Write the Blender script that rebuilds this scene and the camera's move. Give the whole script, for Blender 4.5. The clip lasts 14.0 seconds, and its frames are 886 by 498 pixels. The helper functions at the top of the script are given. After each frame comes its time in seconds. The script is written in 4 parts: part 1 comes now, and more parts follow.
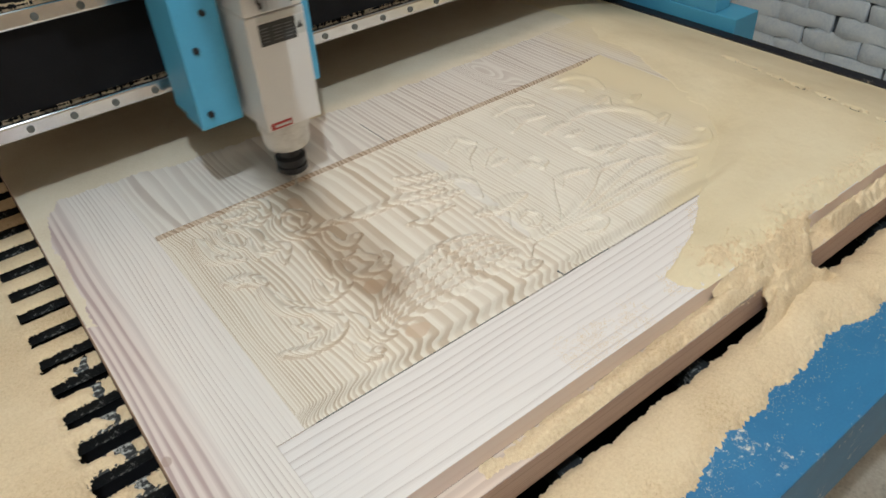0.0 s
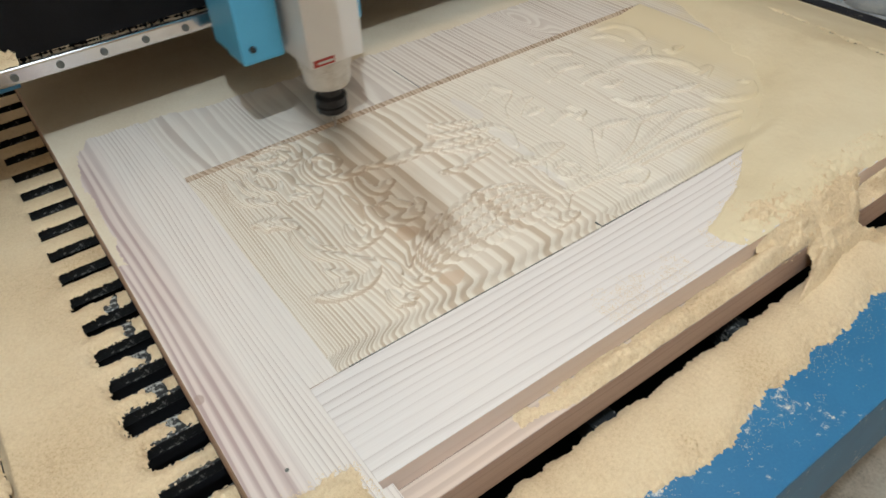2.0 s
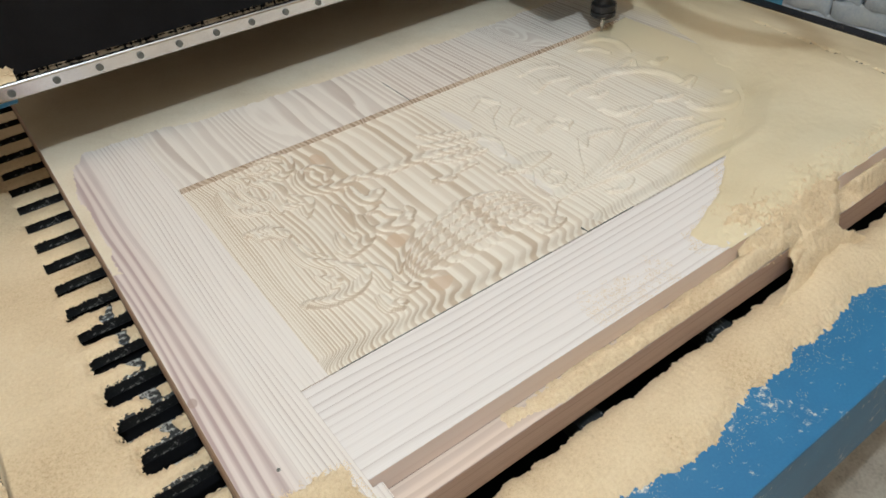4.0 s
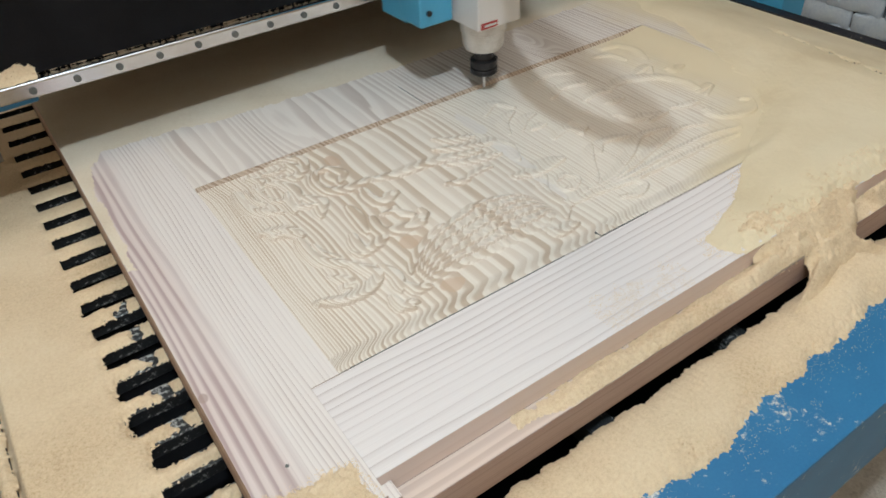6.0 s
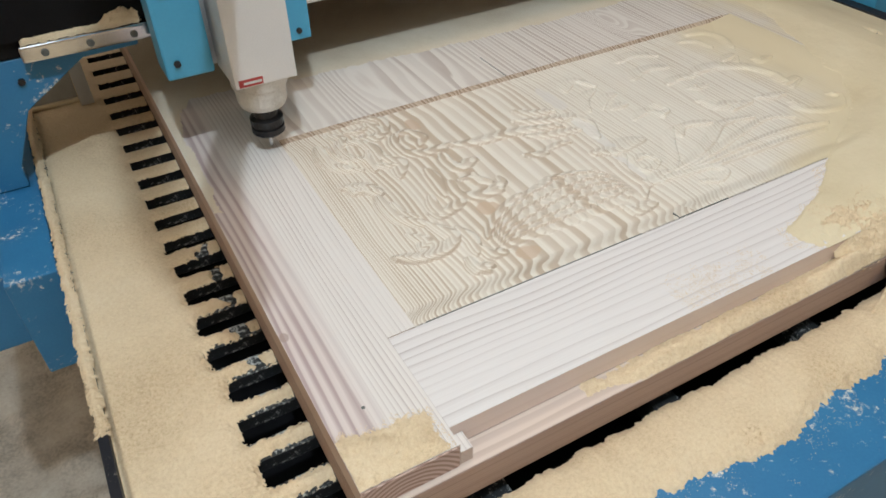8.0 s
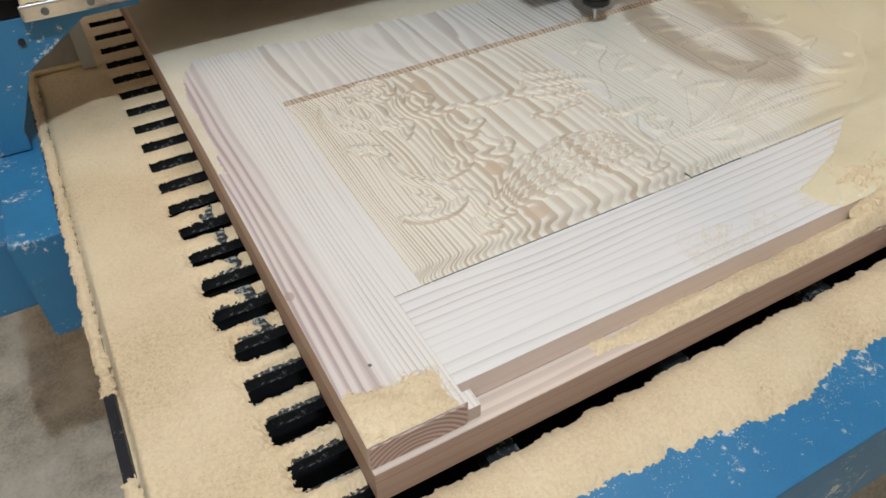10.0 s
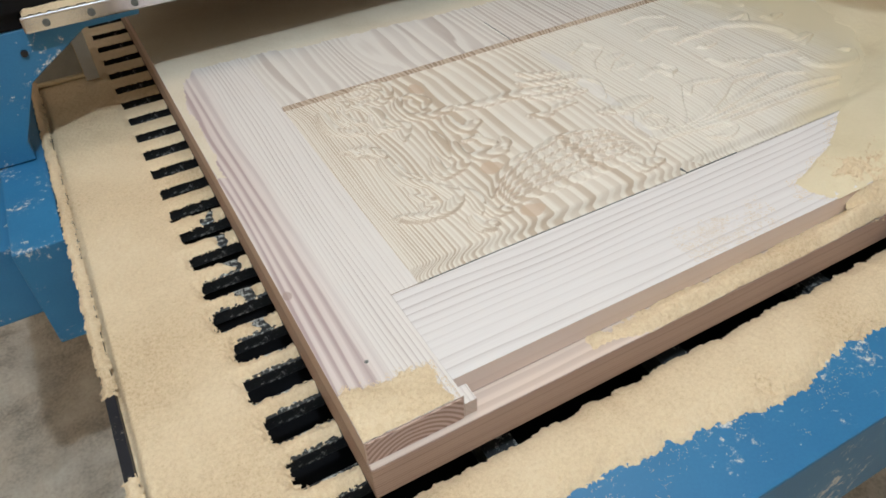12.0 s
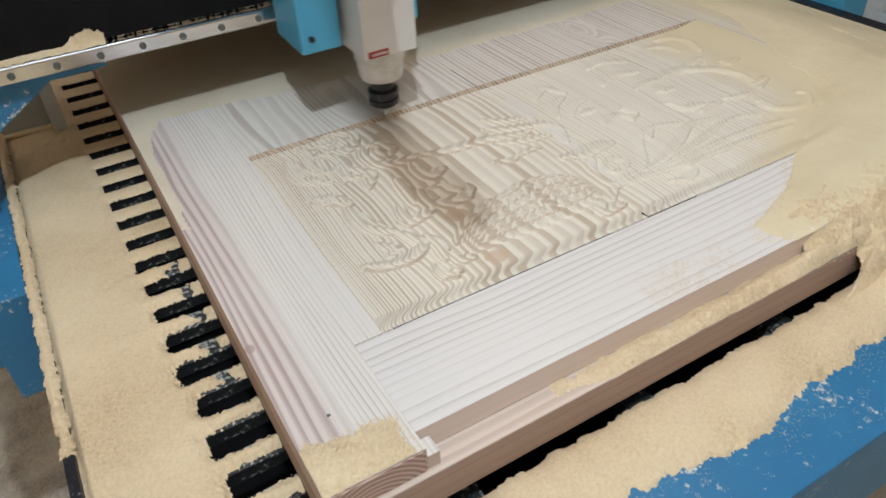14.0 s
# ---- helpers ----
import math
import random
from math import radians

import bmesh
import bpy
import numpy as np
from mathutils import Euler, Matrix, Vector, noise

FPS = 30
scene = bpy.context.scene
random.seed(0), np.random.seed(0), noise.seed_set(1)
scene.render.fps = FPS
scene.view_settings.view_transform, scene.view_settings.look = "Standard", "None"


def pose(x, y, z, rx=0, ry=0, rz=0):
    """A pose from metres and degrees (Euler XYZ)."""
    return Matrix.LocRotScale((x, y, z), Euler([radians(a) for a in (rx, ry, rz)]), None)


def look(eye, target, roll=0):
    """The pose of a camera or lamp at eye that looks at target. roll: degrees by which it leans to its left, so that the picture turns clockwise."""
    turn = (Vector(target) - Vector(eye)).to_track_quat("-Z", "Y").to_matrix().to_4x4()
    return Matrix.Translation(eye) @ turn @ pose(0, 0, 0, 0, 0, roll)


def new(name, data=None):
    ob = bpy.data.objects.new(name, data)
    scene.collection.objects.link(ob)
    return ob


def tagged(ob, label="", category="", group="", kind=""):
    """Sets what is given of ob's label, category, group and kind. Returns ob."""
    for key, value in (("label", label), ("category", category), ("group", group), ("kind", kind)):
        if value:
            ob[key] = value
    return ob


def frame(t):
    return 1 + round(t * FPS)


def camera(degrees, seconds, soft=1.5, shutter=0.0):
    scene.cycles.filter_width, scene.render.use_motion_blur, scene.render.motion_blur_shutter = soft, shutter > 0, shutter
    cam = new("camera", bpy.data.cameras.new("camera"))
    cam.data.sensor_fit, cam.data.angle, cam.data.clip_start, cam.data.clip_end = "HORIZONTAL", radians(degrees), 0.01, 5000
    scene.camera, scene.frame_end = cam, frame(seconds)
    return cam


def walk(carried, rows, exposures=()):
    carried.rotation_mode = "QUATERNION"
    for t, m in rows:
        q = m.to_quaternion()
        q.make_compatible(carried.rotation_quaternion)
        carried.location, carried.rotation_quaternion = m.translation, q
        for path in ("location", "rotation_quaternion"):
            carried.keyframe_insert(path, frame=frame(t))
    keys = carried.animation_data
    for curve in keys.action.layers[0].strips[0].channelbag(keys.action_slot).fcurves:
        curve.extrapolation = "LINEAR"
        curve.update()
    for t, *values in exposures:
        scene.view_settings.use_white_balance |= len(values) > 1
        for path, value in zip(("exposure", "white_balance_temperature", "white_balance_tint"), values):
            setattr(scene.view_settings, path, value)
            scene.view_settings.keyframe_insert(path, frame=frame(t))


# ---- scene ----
cam = camera(63.2, 14.0, soft=1.6, shutter=0.5)
PATH = [
    (0, (-0.12, -0.479, 1.474), (0.797, 0.808, 0.249), -3.8),
    (0.5, (-0.126, -0.477, 1.476), (0.791, 0.816, 0.256), -3.6),
    (1, (-0.129, -0.476, 1.467), (0.739, 0.826, 0.221), -4.3),
    (1.5, (-0.128, -0.472, 1.462), (0.739, 0.811, 0.196), -4.0),
    (2, (-0.135, -0.461, 1.45), (0.699, 0.802, 0.142), -3.5),
    (2.5, (-0.133, -0.466, 1.451), (0.714, 0.79, 0.145), -3.2),
    (3, (-0.14, -0.474, 1.448), (0.715, 0.781, 0.146), -3.8),
    (5.5, (-0.14, -0.491, 1.455), (0.717, 0.828, 0.219), -3.5),
    (6, (-0.143, -0.491, 1.443), (0.697, 0.827, 0.194), -3.7),
    (6.5, (-0.153, -0.49, 1.441), (0.659, 0.838, 0.185), -3.8),
    (7, (-0.167, -0.487, 1.438), (0.576, 0.85, 0.15), -4.1),
    (7.5, (-0.179, -0.485, 1.439), (0.55, 0.868, 0.159), -3.4),
    (8, (-0.194, -0.489, 1.434), (0.533, 0.866, 0.155), -1.5),
    (10.5, (-0.197, -0.491, 1.41), (0.49, 0.834, 0.078), -2.1),
    (11, (-0.193, -0.489, 1.411), (0.497, 0.857, 0.102), -2.2),
    (11.5, (-0.193, -0.5, 1.408), (0.511, 0.837, 0.098), -2.2),
    (12, (-0.191, -0.509, 1.404), (0.487, 0.846, 0.098), -3.6),
    (12.5, (-0.182, -0.511, 1.415), (0.522, 0.876, 0.158), -3.5),
    (13, (-0.176, -0.507, 1.415), (0.543, 0.892, 0.18), -3.2),
    (13.5, (-0.173, -0.511, 1.419), (0.583, 0.891, 0.209), -3.4),
    (14, (-0.17, -0.514, 1.415), (0.587, 0.87, 0.186), -3.3),
]
walk(cam, [(t, look(eye, target, roll)) for t, eye, target, roll in PATH],
     [(0, 0.0, 6420, 11), (3, 0.0, 6420, 11), (6, 0.0, 6200, 12), (14, 0.0, 6170, 12)])

# ---- light ----
world = bpy.data.worlds.new("room_air")
scene.world = world
world.use_nodes = True
world.node_tree.nodes["Background"].inputs["Color"].default_value = (1.0, 0.76, 0.53, 1)
world.node_tree.nodes["Background"].inputs["Strength"].default_value = 0.06
scene.view_settings.exposure = 0.0


def bulb(name, x, y, z, watts, radius, colour):
    lamp = bpy.data.lights.new(name, "POINT")
    lamp.energy, lamp.shadow_soft_size, lamp.color = watts, radius, colour
    new(name, lamp).location = (x, y, z)


bulb("front_bulb", -0.168, -0.621, 2.75, 61, 0.03, (0.87, 1.0, 1.04))
bulb("side_bulb", 0.58, 0.50, 2.75, 21, 0.30, (1.0, 0.78, 0.56))

# ---- materials ----
ZP, ZB = 0.88, 0.80          # top of the carved door, top of the machine bed


def material(name, rough=0.6, metal=0.0):
    m = bpy.data.materials.new(name)
    m.use_nodes = True
    b = m.node_tree.nodes["Principled BSDF"]
    b.inputs["Roughness"].default_value, b.inputs["Metallic"].default_value = rough, metal
    return m, m.node_tree.nodes, m.node_tree.links, b


def ramp(nodes, links, fac, stops):
    r = nodes.new("ShaderNodeValToRGB")
    while len(r.color_ramp.elements) < len(stops):
        r.color_ramp.elements.new(0.5)
    for e, (p, c) in zip(r.color_ramp.elements, stops):
        e.position, e.color = p, (*c, 1)
    links.new(fac, r.inputs["Fac"])
    return r.outputs["Color"]


def noise_of(nodes, links, vec, scale, detail=4, rough=0.55):
    n = nodes.new("ShaderNodeTexNoise")
    n.inputs["Scale"].default_value, n.inputs["Detail"].default_value, n.inputs["Roughness"].default_value = scale, detail, rough
    links.new(vec, n.inputs["Vector"])
    return n.outputs["Fac"]


def maths(nodes, links, op, a, b):
    n = nodes.new("ShaderNodeMath")
    n.operation = op
    for i, v in enumerate((a, b)):
        if isinstance(v, (int, float)):
            n.inputs[i].default_value = v
        else:
            links.new(v, n.inputs[i])
    return n.outputs[0]


def mixed(nodes, links, fac, a, b, mode="MIX"):
    n = nodes.new("ShaderNodeMix")
    n.data_type, n.blend_type = "RGBA", mode
    for sock, v in ((n.inputs[0], fac), (n.inputs[6], a), (n.inputs[7], b)):
        if isinstance(v, (int, float)):
            sock.default_value = v
        elif isinstance(v, tuple):
            sock.default_value = (*v, 1)
        else:
            links.new(v, sock)
    return n.outputs[2]


def bump(nodes, links, bsdf, height, strength, dist):
    n = nodes.new("ShaderNodeBump")
    n.inputs["Strength"].default_value, n.inputs["Distance"].default_value = strength, dist
    links.new(height, n.inputs["Height"])
    links.new(n.outputs["Normal"], bsdf.inputs["Normal"])


def coords(nodes, links, sx=1, sy=1, sz=1, kind="Object"):
    t = nodes.new("ShaderNodeTexCoord")
    m = nodes.new("ShaderNodeMapping")
    m.inputs["Scale"].default_value = (sx, sy, sz)
    links.new(t.outputs[kind], m.inputs["Vector"])
    return m.outputs["Vector"]


def speckled(name, colours, rough, scale, metal=0.0, bump_d=0.0, fine=600, spots=None):
    """A surface in two scales of mottling, with optional bright flecks of dust."""
    m, n, l, b = material(name, rough, metal)
    v = coords(n, l)
    big, small = noise_of(n, l, v, scale), noise_of(n, l, v, fine, 2)
    fac = maths(n, l, "ADD", maths(n, l, "MULTIPLY", big, 0.65), maths(n, l, "MULTIPLY", small, 0.35))
    k = len(colours)
    col = ramp(n, l, fac, [(0.32 + 0.36 * i / max(1, k - 1), c) for i, c in enumerate(colours)])
    if spots:
        level, colour, sscale = spots
        s1, s2 = noise_of(n, l, v, sscale, 6, 0.75), noise_of(n, l, v, sscale * 0.12, 3)
        s = maths(n, l, "ADD", maths(n, l, "MULTIPLY", s1, 0.6), maths(n, l, "MULTIPLY", s2, 0.4))
        mask = ramp(n, l, s, [(level, (0, 0, 0)), (level + 0.06, (1, 1, 1))])
        col = mixed(n, l, mask, col, colour)
    l.new(col, b.inputs["Base Color"])
    if bump_d:
        bump(n, l, b, small, 0.6, bump_d)
    return m


def wood(name, axis, period, pale, dark, tilt=2.5, wave=0.012, contrast=1.0, phase=0.0, wobble=1.0, dusty=0.0, spread=False, side=None, flames=(), pockets=(), fine_line=False, heart=None):
    """Softwood sawn along an axis: growth rings as sheets through the solid, so a carving cuts across them."""
    m, n, l, b = material(name, 0.62)
    t = n.new("ShaderNodeTexCoord")
    s = n.new("ShaderNodeSeparateXYZ")
    l.new(t.outputs["Object"], s.inputs[0])
    across = s.outputs["X"] if axis == "y" else s.outputs["Y"]
    stretch = coords(n, l, *((6, 1.2, 6) if axis == "y" else (1.2, 6, 6)))
    bend = maths(n, l, "MULTIPLY", maths(n, l, "SUBTRACT", noise_of(n, l, stretch, 1.6, 2, 0.4), 0.5), wave * 6)
    u = maths(n, l, "ADD", maths(n, l, "ADD", across, bend), maths(n, l, "MULTIPLY", maths(n, l, "SUBTRACT", s.outputs["Z"], ZP), tilt))
    if spread:      # rings widen away from the heart of the board
        v = maths(n, l, "SUBTRACT", u, 0.235)
        u = maths(n, l, "MULTIPLY", v, maths(n, l, "ADD", 46 * period, maths(n, l, "MULTIPLY", maths(n, l, "MULTIPLY", v, v), 420 * period)))
        tight = maths(n, l, "MINIMUM", v, 0.0)
        u = maths(n, l, "ADD", u, maths(n, l, "MULTIPLY", maths(n, l, "POWER", maths(n, l, "ABSOLUTE", tight, 0), 3.0), -1300 * period))
    u = maths(n, l, "ADD", maths(n, l, "DIVIDE", u, period), phase)
    wob = maths(n, l, "MULTIPLY", noise_of(n, l, coords(n, l, *((14, 0.8, 14) if axis == "y" else (0.8, 14, 14))), 2.0, 2), 1.6 * wobble)
    u = maths(n, l, "ADD", u, wob)

    def spot(cx, cy, rx, ry):
        """Squared distance from a place, in units of its half widths."""
        dx = maths(n, l, "DIVIDE", maths(n, l, "SUBTRACT", s.outputs["X"], cx), rx)
        dy = maths(n, l, "DIVIDE", maths(n, l, "SUBTRACT", s.outputs["Y"], cy), ry)
        return maths(n, l, "ADD", maths(n, l, "MULTIPLY", dx, dx), maths(n, l, "MULTIPLY", dy, dy))

    for cx, cy, rx, ry, rings in flames:        # rings crowd round a knot
        swell = maths(n, l, "POWER", math.e, maths(n, l, "MULTIPLY", spot(cx, cy, rx, ry), -1.0))
        u = maths(n, l, "ADD", u, maths(n, l, "MULTIPLY", swell, rings))
    saw = maths(n, l, "FRACT", u, 0)
    if fine_line:       # a late-wood line that darkens slowly and breaks off sharply
        ring = ramp(n, l, saw, [(0.0, (0.25, 0.25, 0.25)), (0.10, (0, 0, 0)), (0.62, (0.10, 0.10, 0.10)), (0.88, (0.45, 0.45, 0.45)), (0.955, (1, 1, 1)), (1.0, (0.3, 0.3, 0.3))])
    else:
        ring = ramp(n, l, saw, [(0.0, (0, 0, 0)), (0.28, (0.08, 0.08, 0.08)), (0.50, (0.75, 0.75, 0.75)), (0.90, (1, 1, 1)), (1.0, (0, 0, 0))])
    fibre = noise_of(n, l, coords(n, l, *((700, 14, 300) if axis == "y" else (14, 700, 300))), 1.0, 3)
    patch = noise_of(n, l, coords(n, l, *((9, 2, 9) if axis == "y" else (2, 9, 9))), 2.0, 3)
    each = n.new("ShaderNodeTexWhiteNoise")
    each.noise_dimensions = "1D"
    l.new(maths(n, l, "FLOOR", u, 0), each.inputs["W"])
    ring = mixed(n, l, maths(n, l, "MULTIPLY", each.outputs["Value"], 0.75), ring, (0, 0, 0))
    strength = maths(n, l, "MULTIPLY", contrast * 1.35, maths(n, l, "ADD", maths(n, l, "MULTIPLY", patch, 1.3), 0.15))
    col = mixed(n, l, maths(n, l, "MULTIPLY", ring, strength), pale, dark)
    if heart:       # broad rosy bands of heartwood on one side of a wandering border
        border, broad_period, tone_pale, tone_dark = heart
        wide = maths(n, l, "FRACT", maths(n, l, "ADD", maths(n, l, "DIVIDE", maths(n, l, "ADD", across, bend), broad_period), maths(n, l, "MULTIPLY", wob, 1.4)), 0)
        band = ramp(n, l, wide, [(0.0, (0.2, 0.2, 0.2)), (0.35, (0.1, 0.1, 0.1)), (0.70, (0.9, 0.9, 0.9)), (0.86, (1, 1, 1)), (1.0, (0.2, 0.2, 0.2))])
        rosy = mixed(n, l, maths(n, l, "MULTIPLY", band, strength), tone_pale, tone_dark)
        side_of = maths(n, l, "DIVIDE", maths(n, l, "SUBTRACT", border, maths(n, l, "ADD", across, maths(n, l, "MULTIPLY", bend, 1.5))), 0.03)
        col = mixed(n, l, ramp(n, l, side_of, [(0.0, (0, 0, 0)), (1.0, (1, 1, 1))]), col, rosy)
    col = mixed(n, l, maths(n, l, "MULTIPLY", fibre, 0.34), col, dark)
    for cx, cy, rx, ry, *tone in pockets:      # flat islands of darker late wood
        edge = maths(n, l, "ADD", spot(cx, cy, rx, ry), maths(n, l, "MULTIPLY", noise_of(n, l, coords(n, l), 60, 2), 0.9))
        col = mixed(n, l, ramp(n, l, edge, [(0.0, (0.75, 0.75, 0.75)), (0.85, (0.7, 0.7, 0.7)), (1.0, (0, 0, 0))]), col, tone[0] if tone else (0.60, 0.44, 0.31))
    if side:        # steep faces take a set tone: bared end grain plus shade painted in
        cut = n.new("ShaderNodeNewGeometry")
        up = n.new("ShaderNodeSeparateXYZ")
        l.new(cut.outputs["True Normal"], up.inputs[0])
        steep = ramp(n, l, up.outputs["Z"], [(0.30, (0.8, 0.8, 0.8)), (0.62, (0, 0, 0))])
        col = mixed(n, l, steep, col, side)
    if dusty:
        grad = maths(n, l, "DIVIDE", maths(n, l, "SUBTRACT", s.outputs["X"], dusty), 0.25)
        cloud = maths(n, l, "MULTIPLY", maths(n, l, "SUBTRACT", noise_of(n, l, coords(n, l), 9.0, 5, 0.6), 0.5), 1.5)
        mask = ramp(n, l, maths(n, l, "ADD", grad, cloud), [(0.10, (0, 0, 0)), (0.80, (0.97, 0.97, 0.97))])
        # the film thickens towards the drift
        line = maths(n, l, "ADD", 0.68 + (0.15 if dusty > 0.8 else 0.0), maths(n, l, "MULTIPLY", maths(n, l, "MINIMUM", maths(n, l, "MAXIMUM", s.outputs["Y"], 0.0), 0.13), 1.75))
        close = maths(n, l, "ADD", maths(n, l, "DIVIDE", maths(n, l, "SUBTRACT", s.outputs["X"], line), 0.22), maths(n, l, "MULTIPLY", cloud, 0.5))
        near = n.new("ShaderNodeMapRange")
        near.interpolation_type = "SMOOTHSTEP"
        near.inputs["From Min"].default_value, near.inputs["From Max"].default_value = -0.75, -0.05
        l.new(close, near.inputs["Value"])
        mask = maths(n, l, "MAXIMUM", mask, near.outputs[0])
        col = mixed(n, l, mask, col, (0.75, 0.64, 0.44))
    l.new(col, b.inputs["Base Color"])
    bump(n, l, b, maths(n, l, "ADD", maths(n, l, "MULTIPLY", ring, 0.15), fibre), 0.25, 0.0005)
    return m


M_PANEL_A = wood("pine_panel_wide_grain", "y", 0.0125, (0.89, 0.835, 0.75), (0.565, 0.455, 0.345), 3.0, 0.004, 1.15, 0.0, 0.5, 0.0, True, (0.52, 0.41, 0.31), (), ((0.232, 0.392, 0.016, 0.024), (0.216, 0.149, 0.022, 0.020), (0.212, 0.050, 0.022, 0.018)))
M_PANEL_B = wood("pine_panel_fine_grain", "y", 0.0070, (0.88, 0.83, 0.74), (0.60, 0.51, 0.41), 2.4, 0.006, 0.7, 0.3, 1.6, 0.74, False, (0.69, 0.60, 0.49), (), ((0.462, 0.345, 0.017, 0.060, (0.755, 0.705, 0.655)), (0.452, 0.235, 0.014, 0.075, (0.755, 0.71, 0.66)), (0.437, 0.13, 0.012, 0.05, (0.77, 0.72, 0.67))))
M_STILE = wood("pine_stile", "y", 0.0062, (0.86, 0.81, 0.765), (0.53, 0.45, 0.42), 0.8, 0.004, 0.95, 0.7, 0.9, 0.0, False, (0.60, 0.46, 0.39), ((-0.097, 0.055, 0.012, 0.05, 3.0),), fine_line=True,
               pockets=((-0.095, 0.055, 0.007, 0.010, (0.40, 0.29, 0.25)),), heart=(-0.040, 0.0125, (0.80, 0.71, 0.665), (0.45, 0.33, 0.32)))
# the rail's front is given a lighter pink, light put into its colour
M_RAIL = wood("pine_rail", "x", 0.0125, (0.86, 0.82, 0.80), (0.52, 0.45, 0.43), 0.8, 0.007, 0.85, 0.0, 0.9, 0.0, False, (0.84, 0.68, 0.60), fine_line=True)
M_TOP_A = wood("pine_top_wide_grain", "y", 0.018, (0.86, 0.81, 0.75), (0.56, 0.48, 0.43), 1.0, 0.014, 0.95, 0.2, 1.0, 0.0, False, None, ((0.20, 0.56, 0.035, 0.16, 3.0),))
M_TOP_B = wood("pine_top_fine_grain", "y", 0.009, (0.85, 0.80, 0.74), (0.52, 0.43, 0.38), 1.0, 0.006, 0.95, 0.5, 0.8, 0.90, False, None, ((0.728, 0.545, 0.026, 0.085, 6.0), (1.06, 0.475, 0.022, 0.05, 6.0)))
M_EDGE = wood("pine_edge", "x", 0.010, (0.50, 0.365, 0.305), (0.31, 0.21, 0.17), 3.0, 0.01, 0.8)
M_LEDGE = wood("pine_ledge", "x", 0.012, (0.74, 0.62, 0.54), (0.52, 0.40, 0.34), 1.0, 0.008, 0.6)
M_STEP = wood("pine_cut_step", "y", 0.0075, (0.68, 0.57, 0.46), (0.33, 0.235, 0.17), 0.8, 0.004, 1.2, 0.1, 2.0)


def sawdust(name, tones, coarse, relief_mm):
    """Loose sawdust: grains of two sizes, pale and tan, with soft drifts of tone."""
    m, n, l, b = material(name, 0.95)
    v = coords(n, l)
    big, mid, fine = noise_of(n, l, v, 6, 4), noise_of(n, l, v, 260, 3, 0.7), noise_of(n, l, v, 800, 2, 0.6)
    grain = maths(n, l, "ADD", maths(n, l, "MULTIPLY", mid, 0.55), maths(n, l, "MULTIPLY", fine, 0.45))
    fac = maths(n, l, "ADD", maths(n, l, "MULTIPLY", big, 1 - coarse), maths(n, l, "MULTIPLY", grain, coarse))
    col = ramp(n, l, fac, list(zip((0.33, 0.43, 0.53, 0.66), tones)))
    l.new(col, b.inputs["Base Color"])
    bump(n, l, b, grain, 0.7, 0.001 * relief_mm)
    return m


M_PLATE = speckled("dull_grey_plate", [(0.30, 0.31, 0.30), (0.42, 0.42, 0.41)], 0.6, 30, 0.2, 0, 500, (0.56, (0.55, 0.53, 0.46), 90))


def end_grain():
    m, n, l, b = material("pine_end_grain", 0.7)
    t = n.new("ShaderNodeTexCoord")
    w = n.new("ShaderNodeMapping")
    w.inputs["Location"].default_value = (0.055, 0, -ZP + 0.065)
    l.new(t.outputs["Object"], w.inputs["Vector"])
    rings = n.new("ShaderNodeTexWave")
    rings.wave_type, rings.rings_direction = "RINGS", "Y"
    for key, value in (("Scale", 55.0), ("Distortion", 2.0), ("Detail", 2.0), ("Detail Scale", 0.6)):
        rings.inputs[key].default_value = value
    l.new(w.outputs[0], rings.inputs["Vector"])
    col = ramp(n, l, rings.outputs["Fac"], [(0.2, (0.62, 0.46, 0.40)), (0.9, (0.36, 0.23, 0.19))])
    l.new(col, b.inputs["Base Color"])
    bump(n, l, b, noise_of(n, l, t.outputs["Object"], 900, 2), 0.3, 0.0005)
    return m


M_END = end_grain()
M_DUST = sawdust("sawdust", ((0.50, 0.345, 0.20), (0.69, 0.535, 0.345), (0.775, 0.62, 0.415), (0.835, 0.70, 0.505)), 0.6, 1.5)
M_DRIFT = sawdust("fine_sawdust", ((0.66, 0.54, 0.35), (0.72, 0.61, 0.41), (0.76, 0.65, 0.45), (0.80, 0.70, 0.50)), 0.3, 0.6)
M_FILM = sawdust("thin_sawdust_film", ((0.62, 0.52, 0.39), (0.70, 0.60, 0.46), (0.75, 0.66, 0.52), (0.80, 0.72, 0.60)), 0.45, 0.6)
M_CHIPS = sawdust("coarse_sawdust", ((0.42, 0.28, 0.16), (0.68, 0.52, 0.335), (0.78, 0.63, 0.43), (0.85, 0.73, 0.53)), 0.6, 2.0)
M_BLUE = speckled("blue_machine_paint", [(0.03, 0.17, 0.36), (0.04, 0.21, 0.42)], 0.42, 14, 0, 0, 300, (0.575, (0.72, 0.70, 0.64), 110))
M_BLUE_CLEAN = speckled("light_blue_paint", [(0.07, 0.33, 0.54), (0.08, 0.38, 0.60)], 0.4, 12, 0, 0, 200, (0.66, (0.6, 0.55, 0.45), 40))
M_BLACK = speckled("black_steel", [(0.004, 0.004, 0.005), (0.009, 0.009, 0.011)], 0.55, 20, 0, 0, 400)
M_BLACK.node_tree.nodes["Principled BSDF"].inputs["Specular IOR Level"].default_value = 0.15
M_STRIP = speckled("black_rubber_strip", [(0.006, 0.007, 0.012), (0.014, 0.015, 0.022)], 0.5, 40, 0, 0, 900, (0.60, (0.5, 0.45, 0.36), 220))
